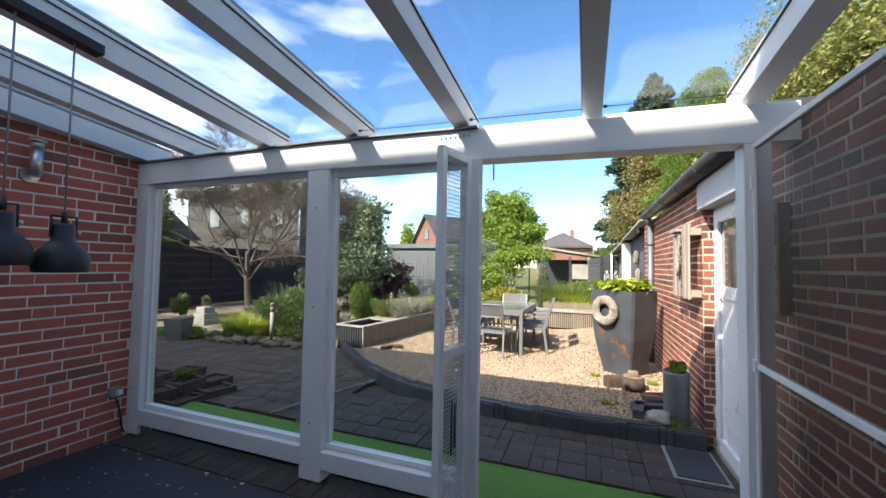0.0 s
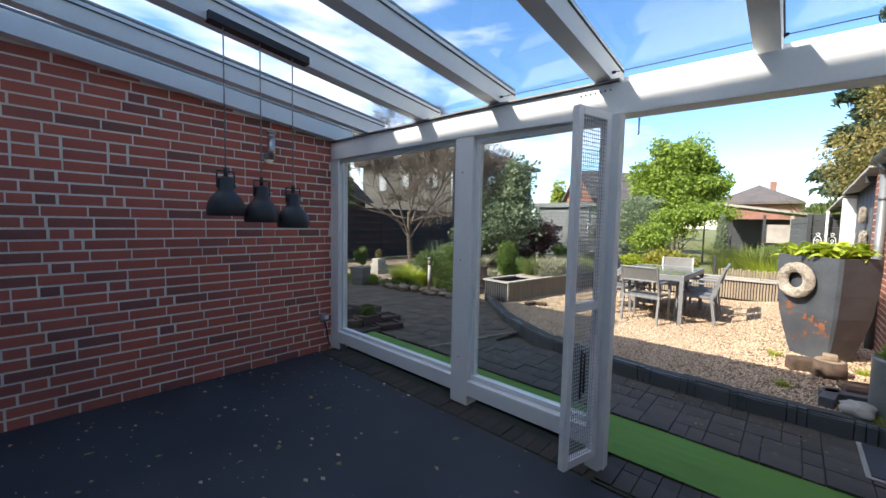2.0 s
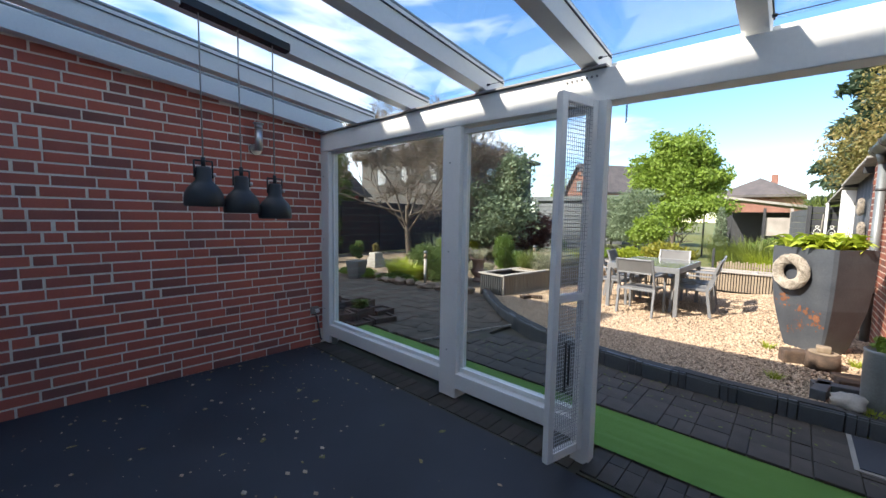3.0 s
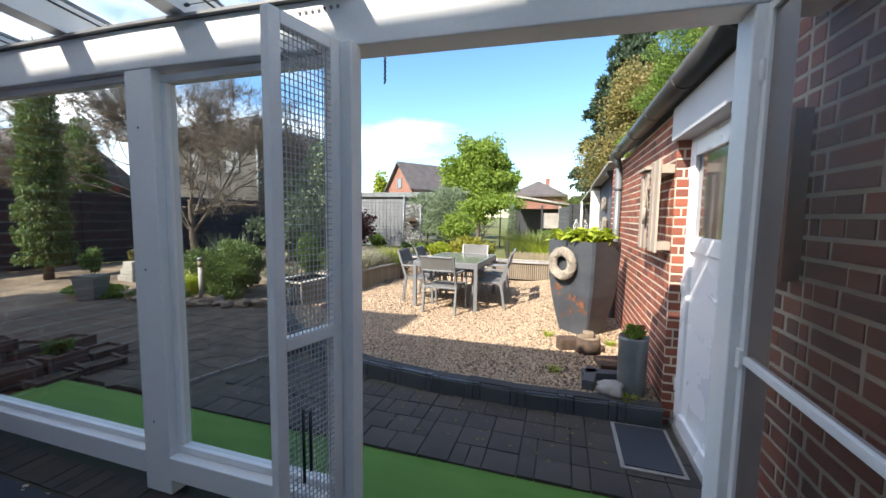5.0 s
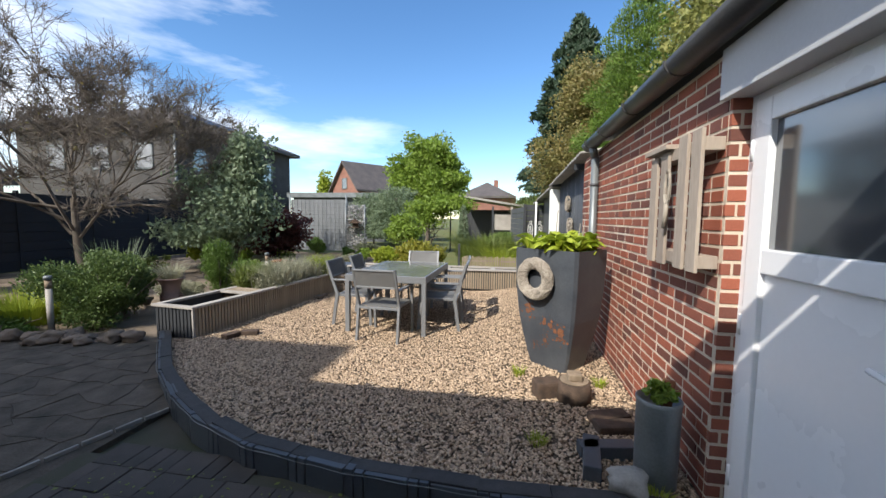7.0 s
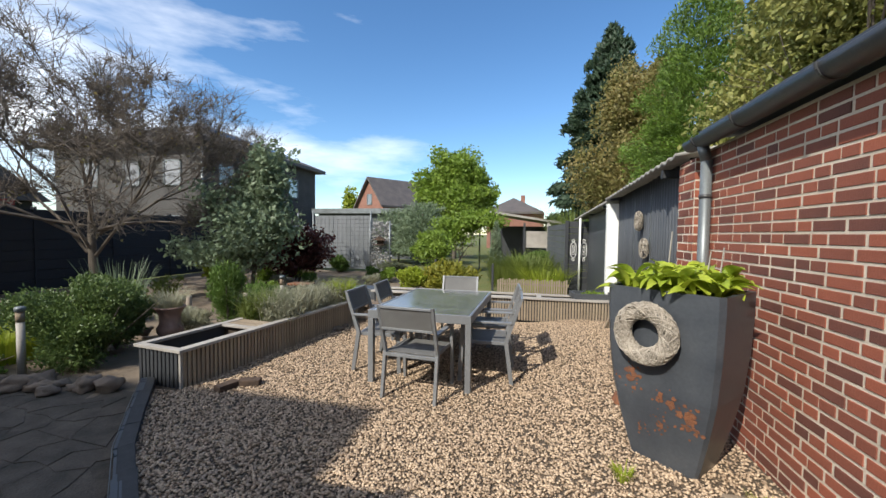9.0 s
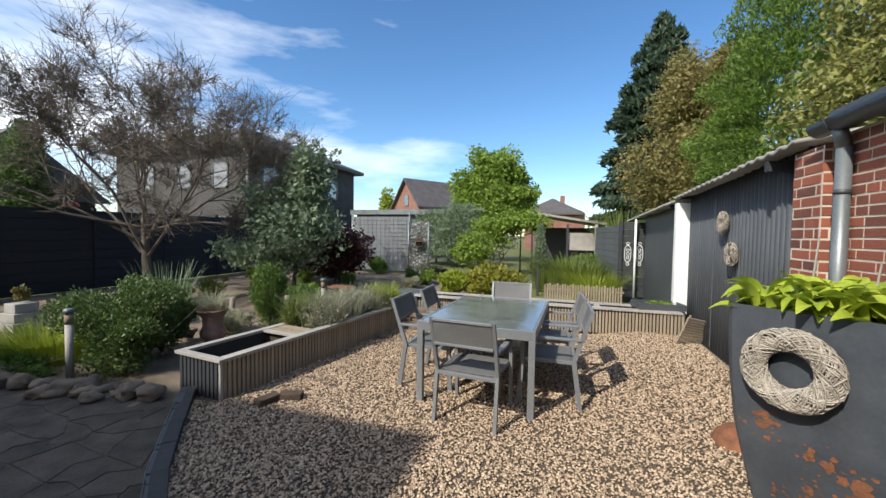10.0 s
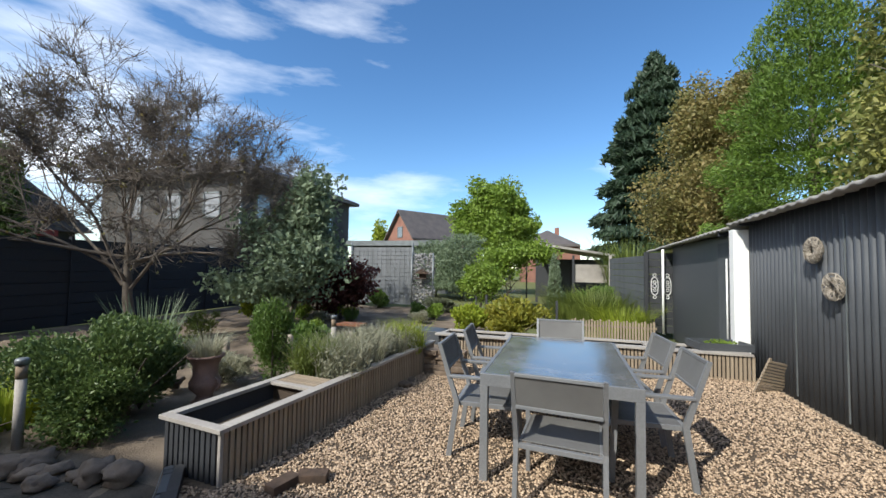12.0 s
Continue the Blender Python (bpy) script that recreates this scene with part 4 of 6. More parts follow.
cp = thing("carport", "dark open garden shelter with a light roof edge", "shelter")
bm = bmesh.new()
a = [(-2.5, 21.8, 2.62), (1.1, 21.8, 2.05), (1.1, 26, 2.05), (-2.5, 26, 2.62)]
v = [bm.verts.new(p) for p in a] + [bm.verts.new((x, y, z + 0.1)) for x, y, z in a]
for f in ((3, 2, 1, 0), (4, 5, 6, 7), (0, 1, 5, 4), (1, 2, 6, 5), (2, 3, 7, 6), (3, 0, 4, 7)):
    bm.faces.new([v[i] for i in f])
part("roof", bm, "fibre", cp)
for x in (-2.2, -0.6, 0.9):
    part("post", boxes((x - 0.05, x + 0.05, 22.0, 22.1, -0.05, 2.1)), "blackwood", cp)
part("back_wall", boxes((-2.4, 1.0, 25.7, 25.8, -0.05, 2.0)), "blackwood", cp)
part("low_wall", boxes((-0.55, 0.85, 22.1, 22.15, 0.9, 1.7)), "slatgrey", cp)


# ---- trees ----
def leafy_tree(name, label, x, y, z, h, lobes, leaf, n, size, mat_name, seed, trunk=0.12, aspect=0.6, bare=0.25):
    t = thing(name, label, "tree", x, y, z)
    segs, tips = branches((0, 0, 0), (0.05, 0.02, 1), h * 0.34, trunk, 3, seed, 0.75, split=(2, 3))
    limbs("trunk", segs, "bark", t)
    cs = [blob(n // len(lobes), c, r, seed + i, 0.3, 30) for i, (c, r) in enumerate(lobes)]
    ob = leaves("crown", np.concatenate(cs), size, mat_name, t, seed, aspect)
    return t


leafy_tree("deciduous_tree", "broad bright green deciduous tree on the lawn", -4.9, 26, 0, 6.8, [((0, 0, 5.2), (2.0, 2.0, 2.3)), ((-0.9, 0, 4.2), (2.0, 2, 1.9)), ((0.9, 0, 4.2), (2.1, 2, 1.9)), ((0.1, 0, 3.4), (2.6, 2.2, 1.6))], 0, 42000, 0.19, "leaf_bright", 21, 0.16)
leafy_tree("small_round_tree", "small bright green ornamental tree with a low crown", -3.2, 18.6, 0, 2.4, [((0, 0, 1.75), (1.35, 1.2, 0.8)), ((0.9, 0, 2.1), (1.2, 1.0, 0.55))], 0, 8000, 0.12, "leaf_bright", 22, 0.05)
leafy_tree("round_shrub", "rounded light green shrub on the lawn", -3.7, 16.2, 0, 1.6, [((0, 0, 1.1), (0.85, 0.8, 0.75))], 0, 5000, 0.1, "leaf_bright", 23, 0.04)
leafy_tree("grey_leaved_tree", "grey-green many-stemmed shrub tree by the fence", -7.3, 11.6, 0, 3.6, [((0.5, 0, 3.0), (0.9, 0.8, 1.1)), ((-0.4, 0.2, 2.2), (1.5, 1.3, 1.2)), ((0.4, -0.3, 1.7), (1.5, 1.2, 1.0)), ((-0.5, -0.4, 1.0), (1.7, 1.2, 0.8))], 0, 11000, 0.13, "leaf_blue", 24, 0.06)
leafy_tree("red_maple", "dark red-leaved Japanese maple", -7.0, 13.2, 0, 1.6, [((0, 0, 1.1), (1.3, 1.0, 0.7)), ((-0.3, 0.1, 0.7), (1.3, 1.0, 0.5))], 0, 8000, 0.11, "leaf_red", 25, 0.05)
leafy_tree("yellow_poplar", "slim yellow-green poplar far off", -24, 50, 0, 7, [((0, 0, 5.2), (1.4, 1.4, 2.6)), ((1.5, 0, 4), (1.8, 1.5, 1.2)), ((4.0, 0, 3.6), (2.0, 1.5, 1.0))], 0, 5000, 0.4, "leaf_lime", 26, 0.15)
leafy_tree("brown_hornbeam", "tall hornbeam hedge tree turning brown", 2.75, 16.2, 0, 6.5, [((0, 0, 3.2), (1.9, 1.9, 2.5)), ((0.3, -0.3, 5.4), (1.7, 1.6, 2.1))], 0, 56000, 0.1, "leaf_brown", 27, 0.12)
leafy_tree("mixed_tree", "tall yellowing broadleaf tree behind the shed", 5.2, 11.0, 0, 7.5, [((0, 0, 5.6), (2.2, 2.4, 2.8)), ((0.4, -1.5, 4.8), (2.1, 2.2, 2.6))], 0, 60000, 0.1, "leaf_apple", 28, 0.15)
leafy_tree("mixed_tree", "tall yellowing broadleaf tree behind the outbuilding", 5.6, 6.4, 0, 7.5, [((0, 0, 5.2), (2.1, 2.6, 2.5)), ((0.4, -2.0, 4.8), (2.0, 2.2, 2.0))], 0, 44000, 0.1, "leaf_apple", 29, 0.15)


def conifer(name, label, x, y, z, h, r, n, mat_name, seed, size=0.22, droop=-0.25, power=1.0, tiers=16, jit=0.16):
    t = thing(name, label, "conifer", x, y, z)
    bm = bmesh.new()
    tube(bm, (0, 0, 0), (0, 0, h * 0.97), 0.02 * h, 0.02, n=8)
    part("trunk", bm, "bark", t)
    g = np.random.default_rng(seed)
    k = g.random(n) ** 0.62
    tier = (np.floor((1 - k) * tiers) + g.uniform(0.25, 1.0, n) ** 0.6) / tiers
    zz = h * (0.04 + 0.96 * np.clip(tier, 0, 1))
    prof = r * (1 - np.clip(tier, 0, 1)) ** power
    arm = g.integers(0, 11, n)
    a = arm * 0.571 + np.floor((1 - k) * tiers) * 1.7 + g.normal(0, jit, n)
    wob = 0.75 + 0.5 * np.modf(np.abs(np.sin(arm * 12.9 + np.floor((1 - k) * tiers) * 7.3)) * 43.7)[0]
    rr = prof * wob * g.random(n) ** 0.5 + 0.03
    p = np.stack([rr * np.cos(a), rr * np.sin(a), zz + droop * rr * 0.6 + g.normal(0, 0.25 * jit, n)], 1)
    leaves("crown", p, size, mat_name, t, seed, 0.28, -0.1, out=(0, 0, h * 0.45))
    return t


conifer("fir_tree", "tall dark green fir with layered branches", 4.95, 32.0, 0, 16.0, 4.6, 34000, "leaf_fir", 31, 0.62, -0.3, 0.62, 15)
conifer("thuja_tree", "bright green cypress with feathery sprays", 3.7, 13.4, 0, 7.4, 2.1, 88000, "leaf_thuja", 32, 0.10, 0.3, 0.45, 11, 0.2)
leafy_tree("mixed_tree", "tall olive-green broadleaf tree behind the shed roof", 4.3, 9.4, 0, 6.5, [((0, 0, 4.3), (1.9, 2.1, 2.3)), ((-0.5, 0.8, 3.4), (1.6, 1.6, 1.8))], 0, 52000, 0.095, "leaf_apple", 33, 0.12)
conifer("column_yew", "tall dense green columnar yew", -10.2, 6.36, 0, 4.9, 0.42, 20000, "leaf_dark", 34, 0.1, 0.5, 0.28, 26)
conifer("column_yew", "dense dark green conifer behind the dark fence", -15.6, 10.2, 0, 4.6, 0.75, 14000, "leaf_dark", 38, 0.16, 0.5, 0.35, 20, 0.3)
conifer("blue_cypress", "rounded blue-green cypress group on the lawn", -5.6, 21.5, 0, 2.9, 1.5, 12000, "leaf_blue", 35, 0.16, 0.5, 0.25, 14)
conifer("blue_cypress", "rounded blue-green cypress beside the lawn", -7.2, 22.5, 0, 2.7, 1.4, 9000, "leaf_blue", 36, 0.16, 0.5, 0.25, 14)
conifer("slim_juniper", "slim blue-green juniper column", -1.35, 15.4, 0, 1.9, 0.2, 3500, "leaf_blue", 37, 0.1, 0.5, 0.4, 20)

# the nearly bare tree
bt = thing("bare_tree", "wide-crowned almost leafless old fruit tree", "tree", -11.0, 10.4, 0)
segs = []
tips = []
for i, (dx, dy, dz, ln, sd) in enumerate(((0.1, 0.05, 1.5, 2.6, 1), (0.8, 0.3, 1.2, 2.5, 2), (-0.8, -0.3, 1.2, 2.7, 3), (0.3, -0.8, 1.2, 2.4, 4), (-0.3, 0.8, 1.2, 2.5, 5), (-0.9, -0.9, 0.8, 2.5, 7), (0.9, 0.9, 0.8, 2.4, 8), (1.2, 0.5, 0.35, 2.1, 9), (-1.0, -1.2, 0.3, 2.2, 10), (0.9, -0.6, 0.5, 2.0, 11))):
    c_, d_ = branches((dx * 0.08, dy * 0.08, 0.75 + 0.11 * i), (dx, dy, dz), ln, 0.05, 4, 40 + sd, 0.62, droop=0.05, split=(2, 4) if i % 2 else (3, 3), shrink=0.6)
    segs += c_
    tips += d_
trunk = [((0.06, 0.1, 0), (0.02, 0.03, 0.7), 0.13, 0.10), ((0.02, 0.03, 0.7), (0.0, 0, 1.9), 0.10, 0.06)]
limbs("trunk", [(Vector(a), Vector(b), r, q) for a, b, r, q in trunk], "bark", bt, 10)
thick = [(a, b, max(r, 0.006), max(q, 0.005)) for a, b, r, q in segs]
gt = random.Random(77)
for p in tips[::3]:
    for _ in range(2):
        d_ = Vector((gt.uniform(-1, 1), gt.uniform(-1, 1), gt.uniform(-0.7, 0.9))) * gt.uniform(0.2, 0.62)
        q = p + d_ * 0.5
        thick.append((p, q, 0.005, 0.0042))
        thick.append((q, q + d_ * 0.5 + Vector((gt.uniform(-0.06, 0.06), gt.uniform(-0.06, 0.06), 0.05)), 0.0042, 0.003))
limbs("twig_work", thick, "twig", bt, 3)
tp = np.array([[*t] for t in tips])
gg = np.random.default_rng(9)
sel = tp[gg.random(len(tp)) < 0.06] + gg.normal(0, 0.08, (int((gg.random(1) * 0).item()) + 1, 3))
leaves("sparse_leaves", sel, 0.055, "leaf_brown", bt, 9, 0.8)


# ---- shrubs and beds ----
def shrub(name, label, x, y, z, radii, n, size, mat_name, seed, aspect=0.5, category="shrub"):
    t = thing(name, label, category, x, y, z)
    g = random.Random(seed)
    st = []
    for i in range(7):
        d = Vector((g.uniform(-1, 1) * radii[0], g.uniform(-1, 1) * radii[1], radii[2] * 1.5)) * 0.8
        st.append((Vector((0, 0, 0)), d * 0.5, 0.012, 0.009))
        st.append((d * 0.5, d, 0.009, 0.004))
    limbs("stems", st, "bark", t, 5)
    p = blob(n, (0, 0, radii[2] * 0.9), radii, seed, 0.3, 16, low=0.0)
    leaves("foliage", p, size, mat_name, t, seed, aspect, 0.4, out=(0, 0, radii[2] * 0.3))
    return t


shrub("box_shrub", "large rounded dark evergreen shrub by the path", -5.3, 6.5, 0.0, (0.92, 0.75, 0.58), 46000, 0.04, "box_leaf", 51, 0.55)
shrub("box_shrub", "smaller evergreen shrub beside the large one", -5.45, 6.9, 0.0, (0.5, 0.5, 0.5), 9000, 0.05, "box_leaf", 52, 0.55)
shrub("rosemary_shrub", "upright bright green rosemary-like shrub", -4.75, 8.0, 0.0, (0.36, 0.34, 0.62), 9000, 0.06, "leaf_mid", 53, 0.2)
shrub("yellow_shrub", "yellow-green spreading shrub beyond the planter wall", -2.1, 11.9, 0.1, (0.9, 0.6, 0.42), 7000, 0.1, "leaf_yellow", 54, 0.6)
shrub("yellow_shrub", "low yellow-green shrub on the lawn edge", -3.1, 12.3, 0.05, (0.6, 0.5, 0.35), 4000, 0.09, "leaf_lime", 55, 0.6)
shrub("grey_shrub", "low grey-green shrub by the gabion", -5.0, 15.6, 0.0, (0.9, 0.5, 0.3), 4000, 0.08, "leaf_grey", 56, 0.4)
shrub("green_shrub", "low green shrub at the pale fence", -7.4, 16.3, 0.0, (0.45, 0.35, 0.4), 3000, 0.09, "leaf_mid", 57, 0.5)
shrub("ground_cover", "low leafy ground cover between the stones", -6.1, 5.75, 0.0, (0.65, 0.4, 0.13), 3500, 0.06, "leaf_mid", 58, 0.6)
shrub("ground_cover", "low bright ground cover by the rocks", -7.3, 5.6, 0.0, (0.8, 0.4, 0.12), 3000, 0.07, "leaf_bright", 59, 0.6)
shrub("berry_shrub", "yellow-green shrub in a dark pot", -8.2, 11.2, 0.3, (0.5, 0.4, 0.35), 3000, 0.09, "leaf_lime", 60, 0.6)
shrub("straw_shrub", "dry straw-coloured low shrub beside the urn", -5.4, 7.9, 0.0, (0.6, 0.4, 0.22), 4000, 0.07, "leaf_lavender", 61, 0.2)
shrub("green_shrub", "green shrub beyond the heather", -5.3, 9.3, 0.0, (0.6, 0.5, 0.3), 4000, 0.08, "leaf_mid", 62, 0.35)


def grass(name, label, x, y, z, r, n, h, w, mat_name, seed, lean=0.6, ry=None):
    t = thing(name, label, "grass", x, y, z)
    g = np.random.default_rng(seed)
    a, q = g.uniform(0, 6.283, n), r * np.sqrt(g.random(n))
    blades("tuft", np.stack([q * np.cos(a), (ry or r) / r * q * np.sin(a), np.zeros(n)], 1), h, w, mat_name, t, seed, lean)
    return t


grass("grass_clump", "bright yellow-green ornamental grass tuft", -6.35, 6.25, 0.0, 0.42, 1500, 0.42, 0.012, "leaf_lime", 71, 0.9)
grass("iris_clump", "tall blue-green iris blades", -6.9, 8.0, 0.0, 0.35, 160, 1.0, 0.018, "leaf_blue", 72, 0.45)
grass("tall_grass", "tall yellow-green ornamental grasses by the shed", -0.35, 14.9, 0.0, 1.15, 2600, 1.0, 0.011, "leaf_grass", 73, 1.0, 0.8)
grass("tall_grass", "tall light green grasses beside the gate", 0.1, 13.4, 0.0, 0.55, 900, 0.75, 0.011, "leaf_lime", 74, 0.9, 0.6)
grass("reed_bamboo", "tall pale reed clump behind the gate", 1.7, 21.5, 0.0, 0.9, 1000, 2.7, 0.028, "leaf_grass", 75, 0.6)
shrub("far_hedge", "grey-green low shrubs on the lawn", -0.2, 16.6, 0.0, (1.3, 0.7, 0.6), 6000, 0.1, "leaf_mid", 76, 0.4)
pf = thing("picket_fence", "low weathered slat border fence beside the grasses", "fence")
for i in range(30):
    x = -1.05 + i * 0.056
    part("picket", boxes((x, x + 0.035, 12.6 + 0.012 * (i % 2), 12.62 + 0.012 * (i % 2), 0.02, 0.42 + 0.02 * ((i * 7) % 3))), "slat", pf)
part("rail", boxes((-1.05, 0.65, 12.64, 12.66, 0.3, 0.34)), "slat", pf)
for i, (x, y) in enumerate(((-3.9, 20.5), (-4.5, 19.5), (-2.5, 20), (-1.6, 20.4), (-3.3, 15.2), (-1.3, 13.9))):
    bm = boxes((-0.03, 0.03, -0.03, 0.03, -0.05, 1.85 if i < 4 else 0.7), bevel=0.004)
    ob = part("fence_post", bm, "blackwood")
    ob.location = (x, y, 0)
    tagged(ob, "slim dark post of a wire fence on the lawn", "post", "wire fence posts")

shrub("stack_plant", "small green plant beside the stone stack", -4.05, 3.3, 0.15, (0.12, 0.12, 0.08), 500, 0.05, "leaf_mid", 480, 0.5, "plant")
rb_ = random.Random(31)
bed = ("leaf_mid", "leaf_bright", "leaf_grey", "leaf_lavender", "leaf_lime", "leaf_grass")
for i in range(16):
    x, y = rb_.uniform(-8.6, -4.6), rb_.uniform(8.9, 14.5)
    r = rb_.uniform(0.22, 0.5)
    shrub("bed_plant", "low mixed perennial in the sandy bed", x, y, 0.0, (r, r, r * rb_.uniform(0.5, 0.9)), 1600, 0.07, rb_.choice(bed), 500 + i, rb_.choice((0.25, 0.5)), "plant")
for i in range(7):
    grass("grass_tuft", "small grass tuft between the bed stones", rb_.uniform(-8.8, -5.6), rb_.uniform(7.2, 9.2), 0.0, 0.14, 220, 0.32, 0.009, rb_.choice(("leaf_grass", "leaf_lime", "leaf_lavender")), 600 + i, 0.8)

# ---- terrace things ----
leaf = thing("mesh_gate", "narrow white gate leaf with square wire mesh, standing open", "gate", -0.52, 2.4, 0.0, 0)
# local x runs from the hinge towards the free edge
LW, ANG = 0.30, 256
leaf.matrix_world = pose(-0.455, 2.372, 0.0, 0, 0, ANG)
for a in ((0.0, 0.045, -0.02, 0.02, 0.10, 2.15), (LW - 0.045, LW, -0.02, 0.02, 0.10, 2.15), (0.046, LW - 0.046, -0.02, 0.02, 0.10, 0.15), (0.046, LW - 0.046, -0.02, 0.02, 2.105, 2.15), (0.046, LW - 0.046, -0.02, 0.02, 1.02, 1.065)):
    part("frame", boxes(a, bevel=0.004), "white", leaf)
bm = bmesh.new()
for i in range(1, 12):
    x = 0.045 + (LW - 0.09) * i / 12
    box(bm, x - 0.0014, x + 0.0014, 0.012, 0.0152, 0.12, 2.13)
for i in range(91):
    z = 0.14 + i * 0.022
    box(bm, 0.03, LW - 0.03, 0.0155, 0.0185, z - 0.0014, z + 0.0014)
part("wire_mesh", bm, "wire", leaf, "square galvanised wire mesh")
bm = bmesh.new()
tube(bm, (LW - 0.09, 0.04, 0.52), (LW - 0.09, 0.04, 0.80), 0.006, n=6)
tube(bm, (LW - 0.12, 0.04, 0.55), (LW - 0.12, 0.04, 0.78), 0.006, n=6)
part("bolt", bm, "black", leaf, "black drop bolt")

scrn = thing("screen_door", "white framed insect-screen door leaf, standing open", "screen door", 0.945, 2.42, 0.0, 0)
for a in ((-0.012, 0.012, -0.02, 0.01, 0.04, 2.115), (-0.012, 0.012, -1.15, -1.12, 0.04, 2.115), (-0.012, 0.012, -1.119, -0.021, 2.09, 2.115), (-0.012, 0.012, -1.119, -0.021, 1.06, 1.085), (-0.012, 0.012, -1.119, -0.021, 0.04, 0.08)):
    part("frame", boxes(a, bevel=0.003), "white", scrn)
ob = part("screen", boxes((-0.002, 0.002, -1.119, -0.021, 1.086, 2.089), (-0.002, 0.002, -1.119, -0.021, 0.081, 1.059)), "screen", scrn, "fine dark insect screen")
for z in (0.3, 1.04, 1.9):
    part("hinge", boxes((-0.02, -0.012, -0.015, 0.02, z, z + 0.06)), "white", scrn)

lamp = thing("pendant_lamp", "black bar with three black pendant lamp shades", "pendant lamp", -2.05, 1.06, 0)
bm = bmesh.new()
for v in box(bm, -0.035, 0.035, -0.29, 0.29, 0, 0.045):
    v.co.z += 2.545 - v.co.y * SL
part("ceiling_bar", bm, "black", lamp)
for k, (y, z) in enumerate(((-0.21, 1.518), (-0.01, 1.483), (0.19, 1.452))):
    bm = bmesh.new()
    tube(bm, (0, y, z + 0.27), (0, y, 2.55 - y * SL), 0.004, n=6)
    part("cord", bm, "slatgrey", lamp, "pale textile cord")
    bm = lathe([(0.096, 0.0), (0.1, 0.012), (0.1, 0.04), (0.096, 0.07), (0.082, 0.1), (0.06, 0.125), (0.042, 0.145), (0.04, 0.21), (0.034, 0.222), (0.0, 0.222), (0.0, 0.218), (0.03, 0.215), (0.036, 0.15), (0.055, 0.12), (0.078, 0.095), (0.092, 0.065), (0.094, 0.02), (0.092, 0.0), (0.096, 0.0)], 28)
    ob = part("shade", bm, "black", lamp)
    ob.location = (0, y, z)
    bm = bmesh.new()
    for sy in (-1, 1):
        tube(bm, (0, y + sy * 0.046, z + 0.16), (0, y + sy * 0.046, z + 0.255), 0.005, n=6)
    tube(bm, (0, y - 0.046, z + 0.255), (0, y + 0.046, z + 0.255), 0.005, n=6)
    tube(bm, (0, y, z + 0.22), (0, y, z + 0.275), 0.012, n=8)
    part("bracket", bm, "black", lamp)
    bm = bmesh.new()
    tube(bm, (0, y + 0.046, z + 0.18), (0, y + 0.062, z + 0.18), 0.011, n=10)
    part("knob", bm, "steel", lamp, "steel knob")

wl_ = thing("wall_lamp", "stainless steel cylinder wall lamp", "wall lamp", -3.55, 1.72, 2.09)
bm = bmesh.new()
tube(bm, (0.09, 0, 0.0), (0.09, 0, 0.19), 0.036, n=18)
tube(bm, (0.09, 0, 0.205), (0.09, 0, 0.25), 0.036, n=18)
tube(bm, (0.09, 0, 0.19), (0.09, 0, 0.205), 0.03, n=18)
tube(bm, (0.09, 0, 0.25), (0.09, 0, 0.262), 0.048, n=18)
part("body", bm, "steel", wl_)
bm = bmesh.new()
tube(bm, (0.0, 0, 0.02), (0.02, 0, 0.02), 0.055, n=18)
tube(bm, (0.02, 0, 0.02), (0.08, 0, 0.03), 0.02, n=10)
part("bracket", bm, "steel", wl_)

so = thing("socket_box", "grey outdoor socket with black cables", "socket", -3.55, 2.33, 0.36)
part("box", boxes((0, 0.05, -0.05, 0.03, 0, 0.08), bevel=0.006), "fibre", so)
part("plug", boxes((0.05, 0.09, -0.02, 0.02, 0.02, 0.06), bevel=0.008), "white", so)
bm = bmesh.new()
prev = None
for i in range(17):
    t = i / 16
    p = (0.03 + 0.03 * math.sin(t * 3), -0.02 + 0.09 * t, 0.0 - 0.34 * t + 0.04 * math.sin(t * 7))
    if prev:
        tube(bm, prev, p, 0.008, n=6)
    prev = p
part("cable", bm, "black", so)

chain = thing("hanging_chain", "short black chain hanging from the beam", "chain", -0.36, 2.60, 2.06)
bm = bmesh.new()
for i in range(8):
    z = i * 0.018
    tube(bm, (-0.004, 0, z), (0.004, 0, z + 0.02), 0.004, n=5)
part("links", bm, "black", chain)
bm = bmesh.new()
tube(bm, (0, 0, 0.14), (0, -0.04, 0.2), 0.003, n=5)
part("hook", bm, "black", chain)

# slatted vent and pallet decoration on the outbuilding
vent = thing("wall_trellis", "weathered wooden slat frame hung on the brick wall", "trellis", FX, 2.79, 1.30)
for i in range(13):
    part("slat", boxes((-0.045, -0.022, -0.20 + 0.012 * (i % 3), 0.22 - 0.01 * (i % 2), 0.01 + i * 0.042, 0.03 + i * 0.042), bevel=0.003), "pallet", vent)
for y in (-0.13, 0.02, 0.16):
    part("batten", boxes((-0.021, -0.001, y - 0.02, y + 0.02, 0, 0.55)), "pallet", vent)
part("edge_board", boxes((-0.05, -0.002, -0.235, -0.205, 0, 0.55)), M["rust"], vent, "rust-brown edge board")

